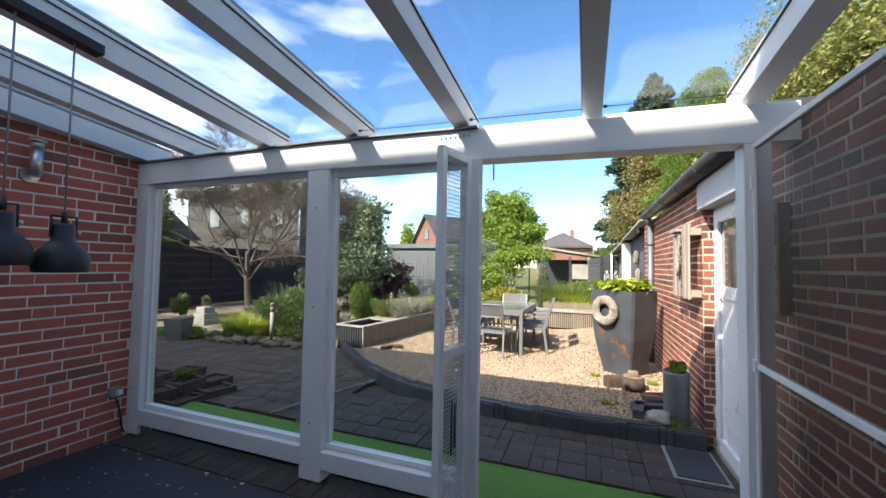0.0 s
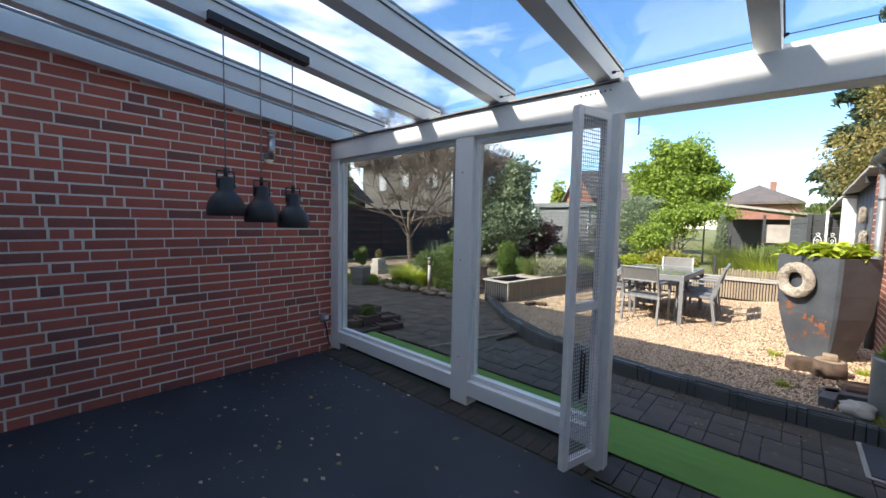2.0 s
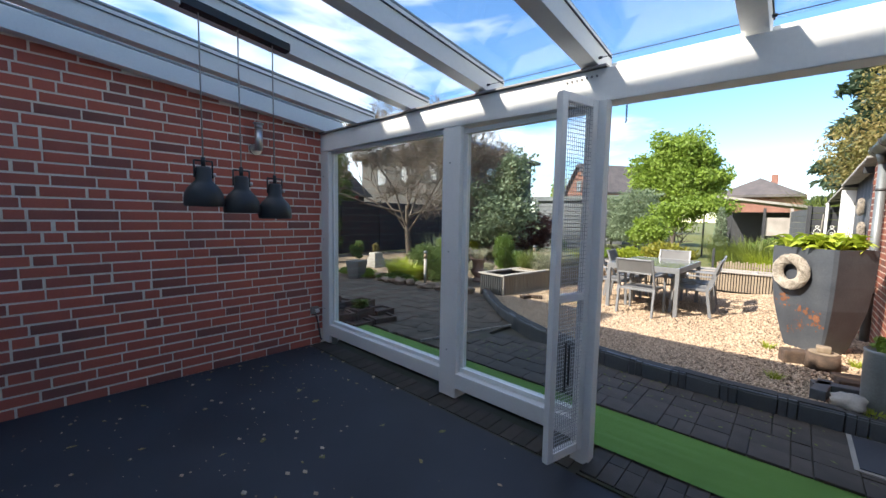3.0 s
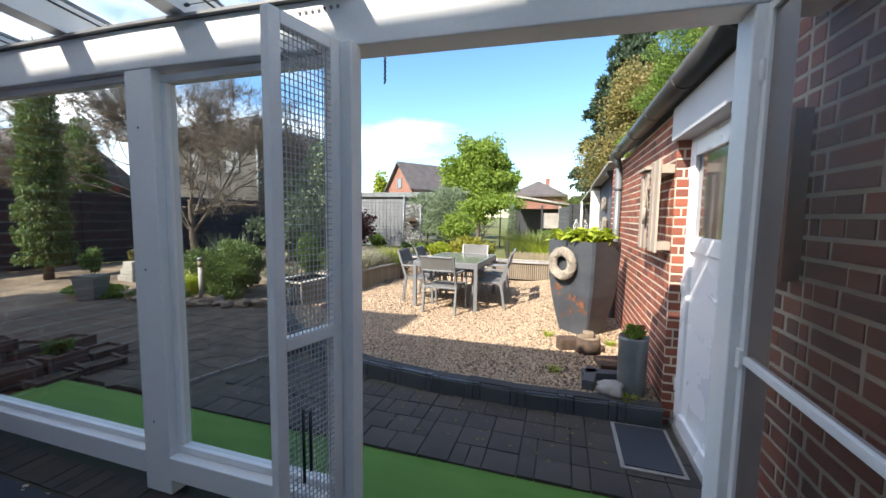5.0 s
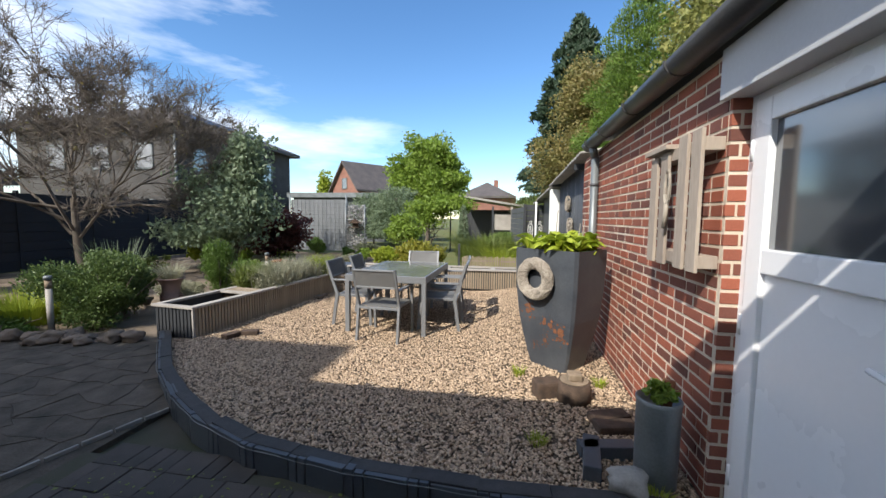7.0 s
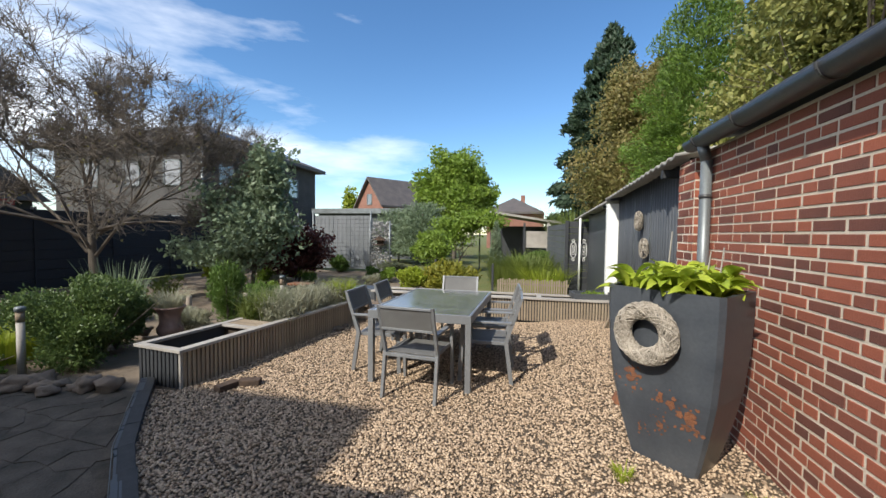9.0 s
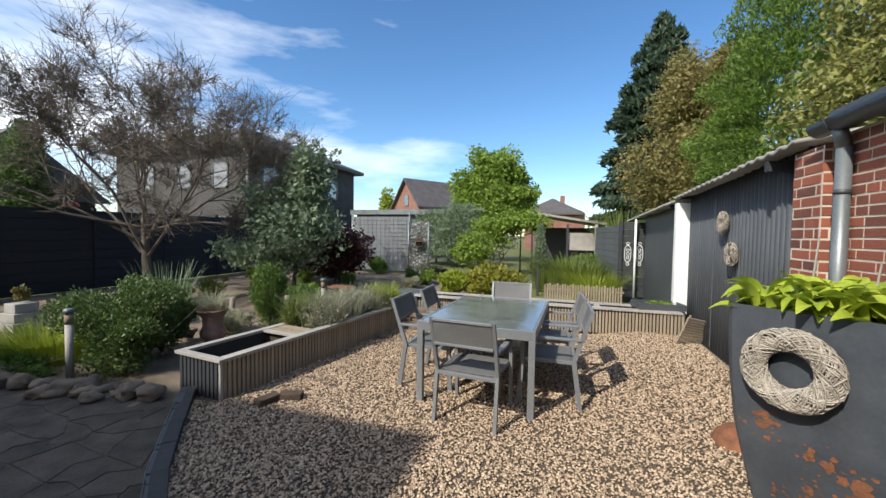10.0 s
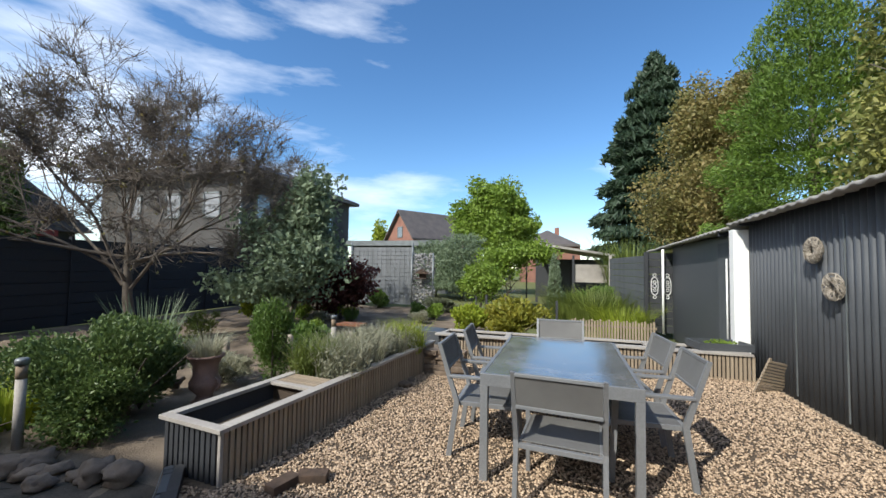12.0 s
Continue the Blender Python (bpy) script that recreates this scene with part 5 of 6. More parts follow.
pal = thing("pallet_shelf", "silvery pallet-wood wall shelf with wire figure", "wall shelf", FX, 4.38, 1.255)
for y in (-0.26, -0.12, 0.10, 0.25):
    part("board", boxes((-0.105, -0.088, y - 0.05, y + 0.045, 0, 0.66 if y < 0 else 0.60), bevel=0.003), "pallet", pal)
for z in (0.02, 0.56):
    part("rail", boxes((-0.086, -0.001, -0.3, 0.3, z, z + 0.06), bevel=0.003), "pallet", pal)
part("top_board", boxes((-0.13, -0.001, 0.02, 0.34, 0.62, 0.645), bevel=0.003), "pallet", pal)
bm = bmesh.new()
for t in range(14):
    a, b = t * 0.449, (t + 1) * 0.449
    tube(bm, (-0.12, 0.0 + 0.03 * math.cos(a), 0.42 + 0.09 * math.sin(a)), (-0.12, 0.0 + 0.03 * math.cos(b), 0.42 + 0.09 * math.sin(b)), 0.009, n=5)
tube(bm, (-0.12, 0.0, 0.33), (-0.12, 0.02, 0.2), 0.012, n=6)
part("driftwood", bm, "rope", pal, "bleached driftwood figure")

mat_ = thing("door_mat", "dark rubber door mat with a pale worn border", "door mat", 0.95, 3.615, 0.054)
part("border", boxes((-0.175, 0.175, -0.26, 0.26, 0, 0.01), bevel=0.003), "fibre", mat_)
part("pad", boxes((-0.152, 0.152, -0.237, 0.237, 0.0105, 0.018), bevel=0.003), "carpet", mat_)


# ---- garden furniture ----
def tapered(bm, x0, x1, y0, y1, x2, x3, y2, y3, z0, z1):
    v = [bm.verts.new(p) for p in ((x0, y0, z0), (x1, y0, z0), (x1, y1, z0), (x0, y1, z0), (x2, y2, z1), (x3, y2, z1), (x3, y3, z1), (x2, y3, z1))]
    for f in ((3, 2, 1, 0), (4, 5, 6, 7), (0, 1, 5, 4), (1, 2, 6, 5), (2, 3, 7, 6), (3, 0, 4, 7)):
        bm.faces.new([v[i] for i in f])


TX, TY, TR = -1.27, 7.33, -1.0
table = thing("garden_table", "grey aluminium garden table with a reflecting dark top", "table", TX, TY, 0.058, TR)
part("tabletop", boxes((-0.49, 0.49, -0.745, 0.745, 0.712, 0.730), bevel=0.004), "tabletop", table)
for a in ((-0.515, 0.515, -0.77, -0.746, 0.65, 0.732), (-0.515, 0.515, 0.746, 0.77, 0.65, 0.732), (-0.515, -0.491, -0.745, 0.745, 0.65, 0.732), (0.491, 0.515, -0.745, 0.745, 0.65, 0.732)):
    part("apron", boxes(a, bevel=0.003), "alu", table)
for sx in (-1, 1):
    for sy in (-1, 1):
        part("leg", boxes((sx * 0.488 - 0.027, sx * 0.488 + 0.027, sy * 0.743 - 0.027, sy * 0.743 + 0.027, 0, 0.65), bevel=0.004), "alu", table)

chair = thing("garden_chair", "grey aluminium stacking armchair with woven grey seat", "chair", group="chairs round the garden table")
W, D = 0.252, 0.245
for sx in (-1, 1):
    x = sx * W
    bm = bmesh.new()
    tapered(bm, x - 0.014, x + 0.014, D - 0.02, D + 0.02, x - 0.014, x + 0.014, D - 0.05, D - 0.01, 0, 0.60)
    part("front_leg", bm, "alu", chair)
    bm = bmesh.new()
    tapered(bm, x - 0.014, x + 0.014, -D - 0.05, -D - 0.01, x - 0.014, x + 0.014, -D + 0.01, -D + 0.05, 0, 0.42)
    tapered(bm, x - 0.014, x + 0.014, -D + 0.01, -D + 0.05, x - 0.012, x + 0.012, -D - 0.13, -D - 0.10, 0.42, 0.86)
    part("back_leg", bm, "alu", chair)
    part("armrest", boxes((x - 0.024, x + 0.024, -D - 0.03, D + 0.02, 0.60, 0.622), bevel=0.006), "alu", chair)
part("seat", boxes((-W + 0.03, W - 0.03, -D + 0.04, D, 0.405, 0.414), bevel=0.003), "textile", chair)
for a in ((-W + 0.014, W - 0.014, D - 0.03, D + 0.0, 0.375, 0.404), (-W + 0.014, W - 0.014, -D + 0.005, -D + 0.035, 0.375, 0.404), (-W + 0.014, -W + 0.03, -D + 0.036, D - 0.031, 0.385, 0.418), (W - 0.03, W - 0.014, -D + 0.036, D - 0.031, 0.385, 0.418)):
    part("seat_rail", boxes(a, bevel=0.003), "alu", chair)
bm = bmesh.new()
tapered(bm, -W + 0.015, W - 0.015, -D - 0.066, -D - 0.058, -W + 0.015, W - 0.015, -D - 0.12, -D - 0.112, 0.65, 0.84)
part("backrest", bm, "textile", chair)
for z, y in ((0.635, -0.06), (0.835, -0.115)):
    part("back_rail", boxes((-W + 0.012, W - 0.012, -D + y - 0.014, -D + y + 0.008, z, z + 0.022), bevel=0.004), "alu", chair)
spots = [(-1.255, 6.54, -5), (-0.69, 7.12, 92), (-0.73, 7.79, 95), (-1.83, 7.12, -88), (-1.80, 7.80, -86), (-1.25, 8.30, 181)]
for i, (x, y, r) in enumerate(spots):
    m = pose(x, y, gravel_z(x, y) - 0.008, 0, 0, r)
    if i == 0:
        chair.matrix_world = m
    else:
        copy_thing(chair, m)


# ---- planters ----
def planter_long():
    t = thing("slatted_planter", "long raised planter clad in weathered slats, dark end panel", "planter", -3.41, 5.98, 0.0, -6.5)
    L, Wd, H = 3.35, 0.56, 0.44
    sl = mesh_of("slat", boxes((-0.001, 0.022, 0, 0.032, 0.02, H - 0.03), bevel=0.003), "slat")
    for i in range(72):
        ob = part("slat", sl, None, t)
        ob.location = (0.0, 0.002 + i * 0.0464, 0)
    part("side_board", boxes((-0.024, -0.003, 0, L, 0, H - 0.032)), "blackwood", t)
    part("side_board", boxes((-Wd, -Wd + 0.024, 0, L, 0, H - 0.032)), "blackwood", t)
    es = mesh_of("end_slat", boxes((0, 0.038, -0.024, -0.003, 0.01, H - 0.033), bevel=0.003), "blackwood")
    for i in range(10):
        ob = part("end_slat", es, None, t)
        ob.location = (-Wd + 0.004 + i * 0.0545, 0, 0)
    part("end_board", boxes((-Wd + 0.025, -0.025, 0, 0.02, 0.0, H - 0.04)), "blackwood", t)
    part("corner_post", boxes((0.0, 0.026, -0.03, -0.004, 0, H - 0.032), bevel=0.003), "slatgrey", t)
    for a in ((-Wd - 0.03, 0.045, -0.05, 0.02, H - 0.03, H), (-0.05, 0.045, 0.0205, L, H - 0.03, H), (-Wd - 0.03, -Wd + 0.05, 0.0205, L, H - 0.03, H), (-Wd + 0.051, -0.051, 0.86, 0.92, H - 0.03, H - 0.002)):
        part("rim_board", boxes(a, bevel=0.004), "slatgrey", t)
    part("soil", boxes((-Wd + 0.025, -0.025, 0.02, 0.9, 0.05, H - 0.17), (-Wd + 0.025, -0.025, 0.921, L, 0.05, H - 0.06)), "soil", t, "dark soil with weeds")
    for i in range(7):
        part("grate_bar", boxes((-Wd + 0.06, -0.06, 0.93 + i * 0.035, 0.95 + i * 0.035, H - 0.03, H - 0.004)), "slat", t)
    return t


planter_long()
heather = [(-3.5, 7.55, 0.32, "leaf_lavender"), (-3.5, 7.95, 0.36, "leaf_lavender"), (-3.42, 8.5, 0.34, "leaf_lavender"), (-3.72, 7.42, 0.24, "leaf_grass"), (-3.3, 8.85, 0.3, "leaf_lime")]
for i, (x, y, r, mt) in enumerate(heather):
    t = thing("lavender_plant", "grey-green lavender cushion in the long planter" if "lav" in mt else "yellow-green cushion plant in the long planter", "plant", x, y, 0.36, group="plants in the long planter")
    g = np.random.default_rng(80 + i)
    n = 600
    a, q = g.uniform(0, 6.283, n), r * 0.9 * np.sqrt(g.random(n))
    blades("stalk_tuft", np.stack([q * np.cos(a), q * np.sin(a), np.zeros(n)], 1), 0.42, 0.009, mt, t, i, 1.0)
    leaves("foliage", blob(5200, (0, 0, 0.15), (r * 1.25, r * 1.25, 0.27), 90 + i, 0.3, 20), 0.05, mt, t, i, 0.3, 0.6)

bp = thing("slatted_retaining_wall", "low planter wall clad in pale vertical slats", "planter", 0, 0, 0)
sl = mesh_of("slat", boxes((0, 0.03, -0.022, 0, 0, 0.36), bevel=0.003), "slat")
for i in range(90):
    x = -3.0 + i * 0.045
    ob = part("slat", sl, None, bp)
    ob.location = (x, 9.62 - 0.05 * (x + 3) / 4, 0.11)
part("core", boxes((-3.05, 1.0, 9.6 + 0.03, 9.66, 0.0, 0.46), (-3.05, 1.0, 10.0, 10.04, 0.0, 0.46)), "blackwood", bp)
part("soil", boxes((-3.05, 1.0, 9.66, 10.0, 0.0, 0.43)), "soil", bp)
part("rim_board", boxes((-3.08, 1.02, 9.53, 9.68, 0.472, 0.50), bevel=0.004), "slatgrey", bp)
part("rim_board", boxes((-3.08, 1.02, 9.97, 10.06, 0.472, 0.50), bevel=0.004), "slatgrey", bp)
for x in (-3.0, -2.0, -1.0, -0.1, 0.5, 0.95):
    part("cross_board", boxes((x - 0.04, x + 0.04, 9.681, 9.969, 0.472, 0.498)), "slatgrey", bp)
lat = thing("slatted_grate", "small weathered slat grate leaning on the planter wall", "grate", 1.0, 9.2, GR, 30)
lat.matrix_world = pose(0.98, 9.22, 0.06, 16, 12, 30)
for i in range(13):
    part("slat", boxes((-0.2, 0.2, -0.012, 0.012, 0.01 + i * 0.036, 0.032 + i * 0.036)), "slat", lat)
for x in (-0.17, 0.145):
    part("batten", boxes((x, x + 0.025, 0.0125, 0.03, 0, 0.49)), "slat", lat)
tr = thing("planting_tray", "flat dark tray with small plants on the planter wall", "tray", 0.75, 9.85, 0.50, 8)
part("tray", boxes((-0.32, 0.32, -0.2, 0.2, 0, 0.03), (-0.32, -0.29, -0.2, 0.2, 0.031, 0.09), (0.29, 0.32, -0.2, 0.2, 0.031, 0.09), (-0.289, 0.289, -0.2, -0.17, 0.031, 0.09), (-0.289, 0.289, 0.17, 0.2, 0.031, 0.09)), "corr", tr)
leaves("plants", blob(200, (0, 0, 0.08), (0.2, 0.1, 0.04), 3), 0.04, "leaf_bright", tr, 3)
tr2 = thing("planting_tray", "flat dark tray standing at the end of the long planter", "tray", -3.3, 9.9, 0.30, -8)
part("tray", boxes((-0.3, 0.3, -0.2, 0.2, 0, 0.2), bevel=0.01), "corr", tr2)

st = thing("stacked_stones", "small stack of flat grey stones and bricks", "stones", -2.75, 9.0, 0.05)
rs = random.Random(12)
for k in range(5):
    for i in range(3):
        ob = part("slab", boxes((-0.1, 0.1, -0.09, 0.09, 0, 0.065), bevel=0.012), "stone", st)
        ob.matrix_basis = pose(-0.2 + i * 0.19 + rs.uniform(-0.02, 0.02), rs.uniform(-0.04, 0.04) + 0.01 * k, k * 0.066, 0, 0, rs.uniform(-12, 12))


# the large pot
pot = thing("large_planter_pot", "tall tapering anthracite metal pot with rust stains", "pot", 0.648, 5.71, GR + 0.03, -41.8)
prof = [(0.58, 0.0), (0.66, 0.1), (0.78, 0.27), (0.9, 0.48), (0.97, 0.72), (1.0, 0.96), (1.0, 1.085)]
bm = bmesh.new()
HX, HY = 0.325, 0.24
rings = []
for k, z in prof:
    r = []
    for cx, cy in ((-1, -1), (1, -1), (1, 1), (-1, 1)):
        for dx, dy in ((0, 0.05), (0.05, 0)) if cx * cy > 0 else ((0.05, 0), (0, 0.05)):
            r.append(bm.verts.new(((cx * (HX - dx * 0.5)) * k, (cy * (HY - dy * 0.5)) * k, z)))
    rings.append(r)
inner = [bm.verts.new((v.co.x * 0.93, v.co.y * 0.91, 1.085)) for v in rings[-1]]
low = [bm.verts.new((v.co.x * 0.9, v.co.y * 0.88, 0.96)) for v in rings[-1]]
rings += [inner, low]
for a, b in zip(rings, rings[1:]):
    for i in range(8):
        bm.faces.new((a[i], a[(i + 1) % 8], b[(i + 1) % 8], b[i]))
bm.faces.new(rings[0][::-1])
part("body", bm, "rustpot", pot)
part("soil", boxes((-0.26, 0.26, -0.19, 0.19, 0.96, 1.03)), "soil", pot)


def stain(cx, cz, r, seed):
    """A scatter of ragged rust flecks lying just proud of the front face."""
    g = random.Random(seed)
    bm = bmesh.new()

    def k(z):
        return float(np.interp(z, [p[1] for p in prof], [p[0] for p in prof]))

    for f in range(26):
        a, d = g.uniform(0, 6.28), r * g.random() ** 0.7 * 1.5
        fx, fz = cx + d * math.cos(a), cz + d * math.sin(a) * 1.2
        q = r * g.uniform(0.08, 0.42) * (1.3 - d / (1.6 * r))
        ring = []
        for i in range(9):
            t = 6.2832 * i / 9
            w = q * g.uniform(0.5, 1.2)
            z = fz + w * math.sin(t)
            ring.append(bm.verts.new((fx + w * math.cos(t), -HY * k(z) - 0.002 - 0.0001 * f, z)))
        bm.faces.new(ring)
    tagged(part("rust_stain", bm, "rust", pot, "ragged orange-brown rust blotch"), kind="stuff")


stain(-0.17, 0.52, 0.06, 1)
stain(0.05, 0.43, 0.055, 2)
stain(0.17, 0.36, 0.065, 3)
stain(0.0, 0.28, 0.04, 4)
stain(-0.1, 0.2, 0.03, 5)


def torus_wreath(name, label, r, w, strands, m, seed):
    t = thing(name, label, "wreath")
    t.matrix_world = m
    g = random.Random(seed)
    segs = []
    for s in range(strands):
        ph, tw, rr = g.uniform(0, 6.28), g.choice((-1, 1)) * g.uniform(3, 7), w * g.uniform(0.8, 1.05)
        a0, n = g.uniform(0, 6.28), 26
        prev = None
        for i in range(n + 1):
            a = a0 + 6.2832 * i / n * g.uniform(0.995, 1.005)
            b = ph + tw * 6.2832 * i / n / 2
            p = Vector(((r + rr * math.cos(b)) * math.cos(a), rr * 0.75 * math.sin(b), (r + rr * math.cos(b)) * math.sin(a)))
            if prev is not None:
                segs.append((prev, p, 0.0034, 0.0034))
            prev = p
    tagged(limbs("willow_strands", segs, "rope", t, 4), kind="stuff")
    return t


pm = pot.matrix_world
torus_wreath("willow_wreath", "round whitewashed willow wreath hung on the pot", 0.135, 0.052, 84, pm @ pose(-0.05, -HY - 0.05, 0.83), 5)
torus_wreath("small_wreath", "small grey willow wreath on the corrugated wall", 0.085, 0.045, 22, pose(CX - 0.075, 8.55, 1.74, 0, 0, 90), 6)
torus_wreath("small_wreath", "small grey willow wreath on the corrugated wall", 0.085, 0.045, 22, pose(CX - 0.075, 8.28, 1.39, 0, 0, 90), 7)

hosta = thing("hosta_plant", "broad yellow-green hosta leaves filling the pot", "plant", 0.648, 5.71, GR + 1.04, -41.8)


def hosta_leaf(L, Wd, lift, drop):
    bm = bmesh.new()
    rows = []
    for i in range(8):
        t = i / 7
        w = Wd * math.sin(math.pi * min(1, t * 0.93 + 0.06)) ** 0.8 * (1 - 0.35 * t) + 0.002
        z = lift * math.sin(t * 1.9) - drop * t * t
        rows.append([bm.verts.new((s * w / 2, L * t, z + abs(s) * w * 0.22)) for s in (-1, -0.5, 0, 0.5, 1)])
    for a, b in zip(rows, rows[1:]):
        for i in range(4):
            bm.faces.new((a[i], a[i + 1], b[i + 1], b[i])).smooth = True
    return mesh_of("hosta_leaf", bm, "hazel")


kinds = [hosta_leaf(0.19, 0.10, 0.08, 0.05), hosta_leaf(0.21, 0.11, 0.10, 0.09), hosta_leaf(0.16, 0.09, 0.10, 0.03)]
rh = random.Random(8)
for i in range(190):
    ob = part("leaf", rh.choice(kinds), None, hosta)
    a = rh.uniform(0, 360)
    ob.matrix_basis = pose(rh.uniform(-0.25, 0.25), rh.uniform(-0.17, 0.17), rh.uniform(0.0, 0.09), rh.uniform(-5, 40), rh.uniform(-25, 25), a)
bm = bmesh.new()
for x, y, h in ((-0.1, 0.05, 0.42), (0.1, 0.1, 0.3), (0.2, 0.0, 0.33)):
    tube(bm, (x, y, 0.0), (x + 0.03, y, h), 0.006, 0.004, n=5)
part("dry_stalks", bm, "slatgrey", hosta)

# things in front of the pot
lg = thing("log_section", "short weathered log section on the gravel", "log", 0.69, 5.02, GR + 0.04)
bm = bmesh.new()
tube(bm, (0, 0, 0), (0, 0, 0.15), 0.125, 0.115, n=20)
part("bark", bm, "log", lg, "dark brown cracked bark")
bm = bmesh.new()
tube(bm, (0, 0, 0.1505), (0, 0, 0.158), 0.105, 0.10, n=20)
part("end_grain", bm, "logtop", lg)
ob = part("wood_block", boxes((-0.05, 0.05, -0.05, 0.05, 0, 0.05), bevel=0.01), "logtop", None)
ob.location = (0.69, 5.02, GR + 0.199)
tagged(ob, "pale wooden block on the log", "wood block")
ob = part("wood_block", boxes((-0.1, 0.1, -0.07, 0.07, 0, 0.13), bevel=0.02), "log", None)
ob.matrix_basis = pose(0.5, 5.05, GR + 0.035, 0, 0, 20)
tagged(ob, "dark split firewood block beside the log", "wood block")
for i, (x, y, r) in enumerate(((0.86, 4.72, 20), (0.88, 4.62, 12))):
    ob = part("split_wood", boxes((-0.13, 0.13, -0.055, 0.055, 0, 0.06), bevel=0.018), "log", None)
    ob.matrix_basis = pose(x, y, GR + 0.055 - 0.01 * i, 4, 0, r)
    tagged(ob, "flat piece of rotten split wood", "wood")
cyl = thing("cylinder_pot", "narrow grey metal cylinder pot with a chipped rim", "pot", 0.945, 4.16, 0.15)
part("body", lathe([(0.0, 0.0), (0.095, 0.0), (0.099, 0.02), (0.103, 0.44), (0.107, 0.46), (0.098, 0.465), (0.094, 0.42), (0.0, 0.41)], 28), "zinc", cyl)
leaves("plant", blob(260, (0, 0, 0.49), (0.09, 0.09, 0.06), 4), 0.045, "leaf_bright", cyl, 4)
bm = bmesh.new()
tube(bm, (0.03, 0.0, 0.42), (0.05, 0.02, 0.55), 0.03, 0.03, n=9)
part("clay_shard", bm, "rust", cyl, "small terracotta pot")
rock("boulder", 0.79, 4.06, 0.15, 0.075, 5, "pale grey stone at the gravel edge", "fibre", flat=0.9)
for a, b, r in ((0.66, 4.26, 80), (0.76, 4.34, 10)):
    ob = part("kerb_block", boxes((-0.16, 0.16, -0.045, 0.045, 0, 0.09), bevel=0.008), "edging", None)
    ob.matrix_basis = pose(a, b, 0.155, 0, 0, r)
    tagged(ob, "loose dark edging block on the gravel", "block")
for a, b, r in ((-3.0, 6.08, 75), (-2.87, 6.22, 20)):
    ob = part("loose_brick", boxes((-0.1, 0.1, -0.05, 0.05, 0, 0.06), bevel=0.006), "log", None)
    ob.matrix_basis = pose(a, b, gravel_z(a, b) - 0.005, 0, 0, r)
    tagged(ob, "loose old brick lying on the gravel", "brick")
plant = thing("tall_black_pot", "tall black pot with pale heather by the corrugated wall", "pot", 1.02, 7.36, gravel_z(1.02, 7.36) - 0.01)
part("body", lathe([(0.0, 0), (0.075, 0), (0.08, 0.02), (0.095, 0.52), (0.09, 0.525), (0.085, 0.48), (0.0, 0.48)], 24), "black", plant)
leaves("heather", blob(900, (0, 0, 0.56), (0.12, 0.12, 0.08), 4), 0.035, "leaf_lavender", plant, 4, 0.3)
rs_ = thing("rusty_sheet", "curved rusty metal scrap on the gravel", "scrap", 0.6, 6.5, gravel_z(0.6, 6.5) - 0.005)
part("sheet", lathe([(0.16, 0), (0.13, 0.06), (0.08, 0.11), (0.0, 0.13)], 14), "rust", rs_)

# ---- left of the path ----
urn = thing("urn_pot", "brown glazed two-handled urn with dry grass", "urn", -4.93, 7.2, 0.0)
part("body", lathe([(0.0, 0), (0.13, 0), (0.13, 0.04), (0.09, 0.07), (0.08, 0.11), (0.15, 0.19), (0.155, 0.25), (0.12, 0.31), (0.125, 0.42), (0.165, 0.50), (0.185, 0.515), (0.185, 0.53), (0.15, 0.53), (0.11, 0.44), (0.0, 0.44)], 28), "terra", urn)
for sx in (-1, 1):
    bm = bmesh.new()
    for i in range(8):
        a, b = math.pi * (i / 8 - 0.5), math.pi * ((i + 1) / 8 - 0.5)
        tube(bm, (sx * (0.14 + 0.055 * math.cos(a)), 0, 0.23 + 0.06 * math.sin(a)), (sx * (0.14 + 0.055 * math.cos(b)), 0, 0.23 + 0.06 * math.sin(b)), 0.014, n=7)
    part("handle", bm, "terra", urn)
gq = np.random.default_rng(3)
a_, q_ = gq.uniform(0, 6.28, 500), 0.12 * np.sqrt(gq.random(500))
blades("dry_grass", np.stack([q_ * np.cos(a_), q_ * np.sin(a_), np.full(500, 0.45)], 1), 0.3, 0.007, "leaf_lavender", urn, 3, 1.1)


def bollard(x, y, z, h):
    t = thing("bollard_light", "slim weathered metal garden bollard light", "bollard light", x, y, z, group="garden bollard lights")
    part("post", lathe([(0.0, 0), (0.034, 0), (0.034, h - 0.16), (0.0, h - 0.16)], 16), "slatgrey", t)
    part("lens", lathe([(0.0, h - 0.16), (0.036, h - 0.159), (0.036, h - 0.05), (0.0, h - 0.05)], 16), "logtop", t, "yellowed clear lens")
    part("cap", lathe([(0.0, h - 0.05), (0.045, h - 0.049), (0.045, h - 0.012), (0.035, h), (0.0, h)], 16), "zinc", t)


bollard(-5.38, 5.92, 0.0, 0.74)
bollard(-4.35, 8.75, 0.0, 0.80)
for x, y in ((-5.9, 8.4), (-5.2, 8.9)):
    ob = part("wooden_stake", lathe([(0.0, 0), (0.045, 0), (0.045, 0.42), (0.035, 0.44), (0.0, 0.44)], 12), "pallet", None)
    ob.location = (x, y, 0.0)
    tagged(ob, "short round wooden stake in the bed", "stake")
bb = thing("bird_table", "small red-topped stand in the bed", "stand", -4.55, 9.6, 0.0)
part("top", boxes((-0.22, 0.22, -0.12, 0.12, 0.52, 0.56), bevel=0.008), "rust", bb)
part("leg", boxes((-0.03, 0.03, -0.03, 0.03, 0, 0.52)), "slatgrey", bb)
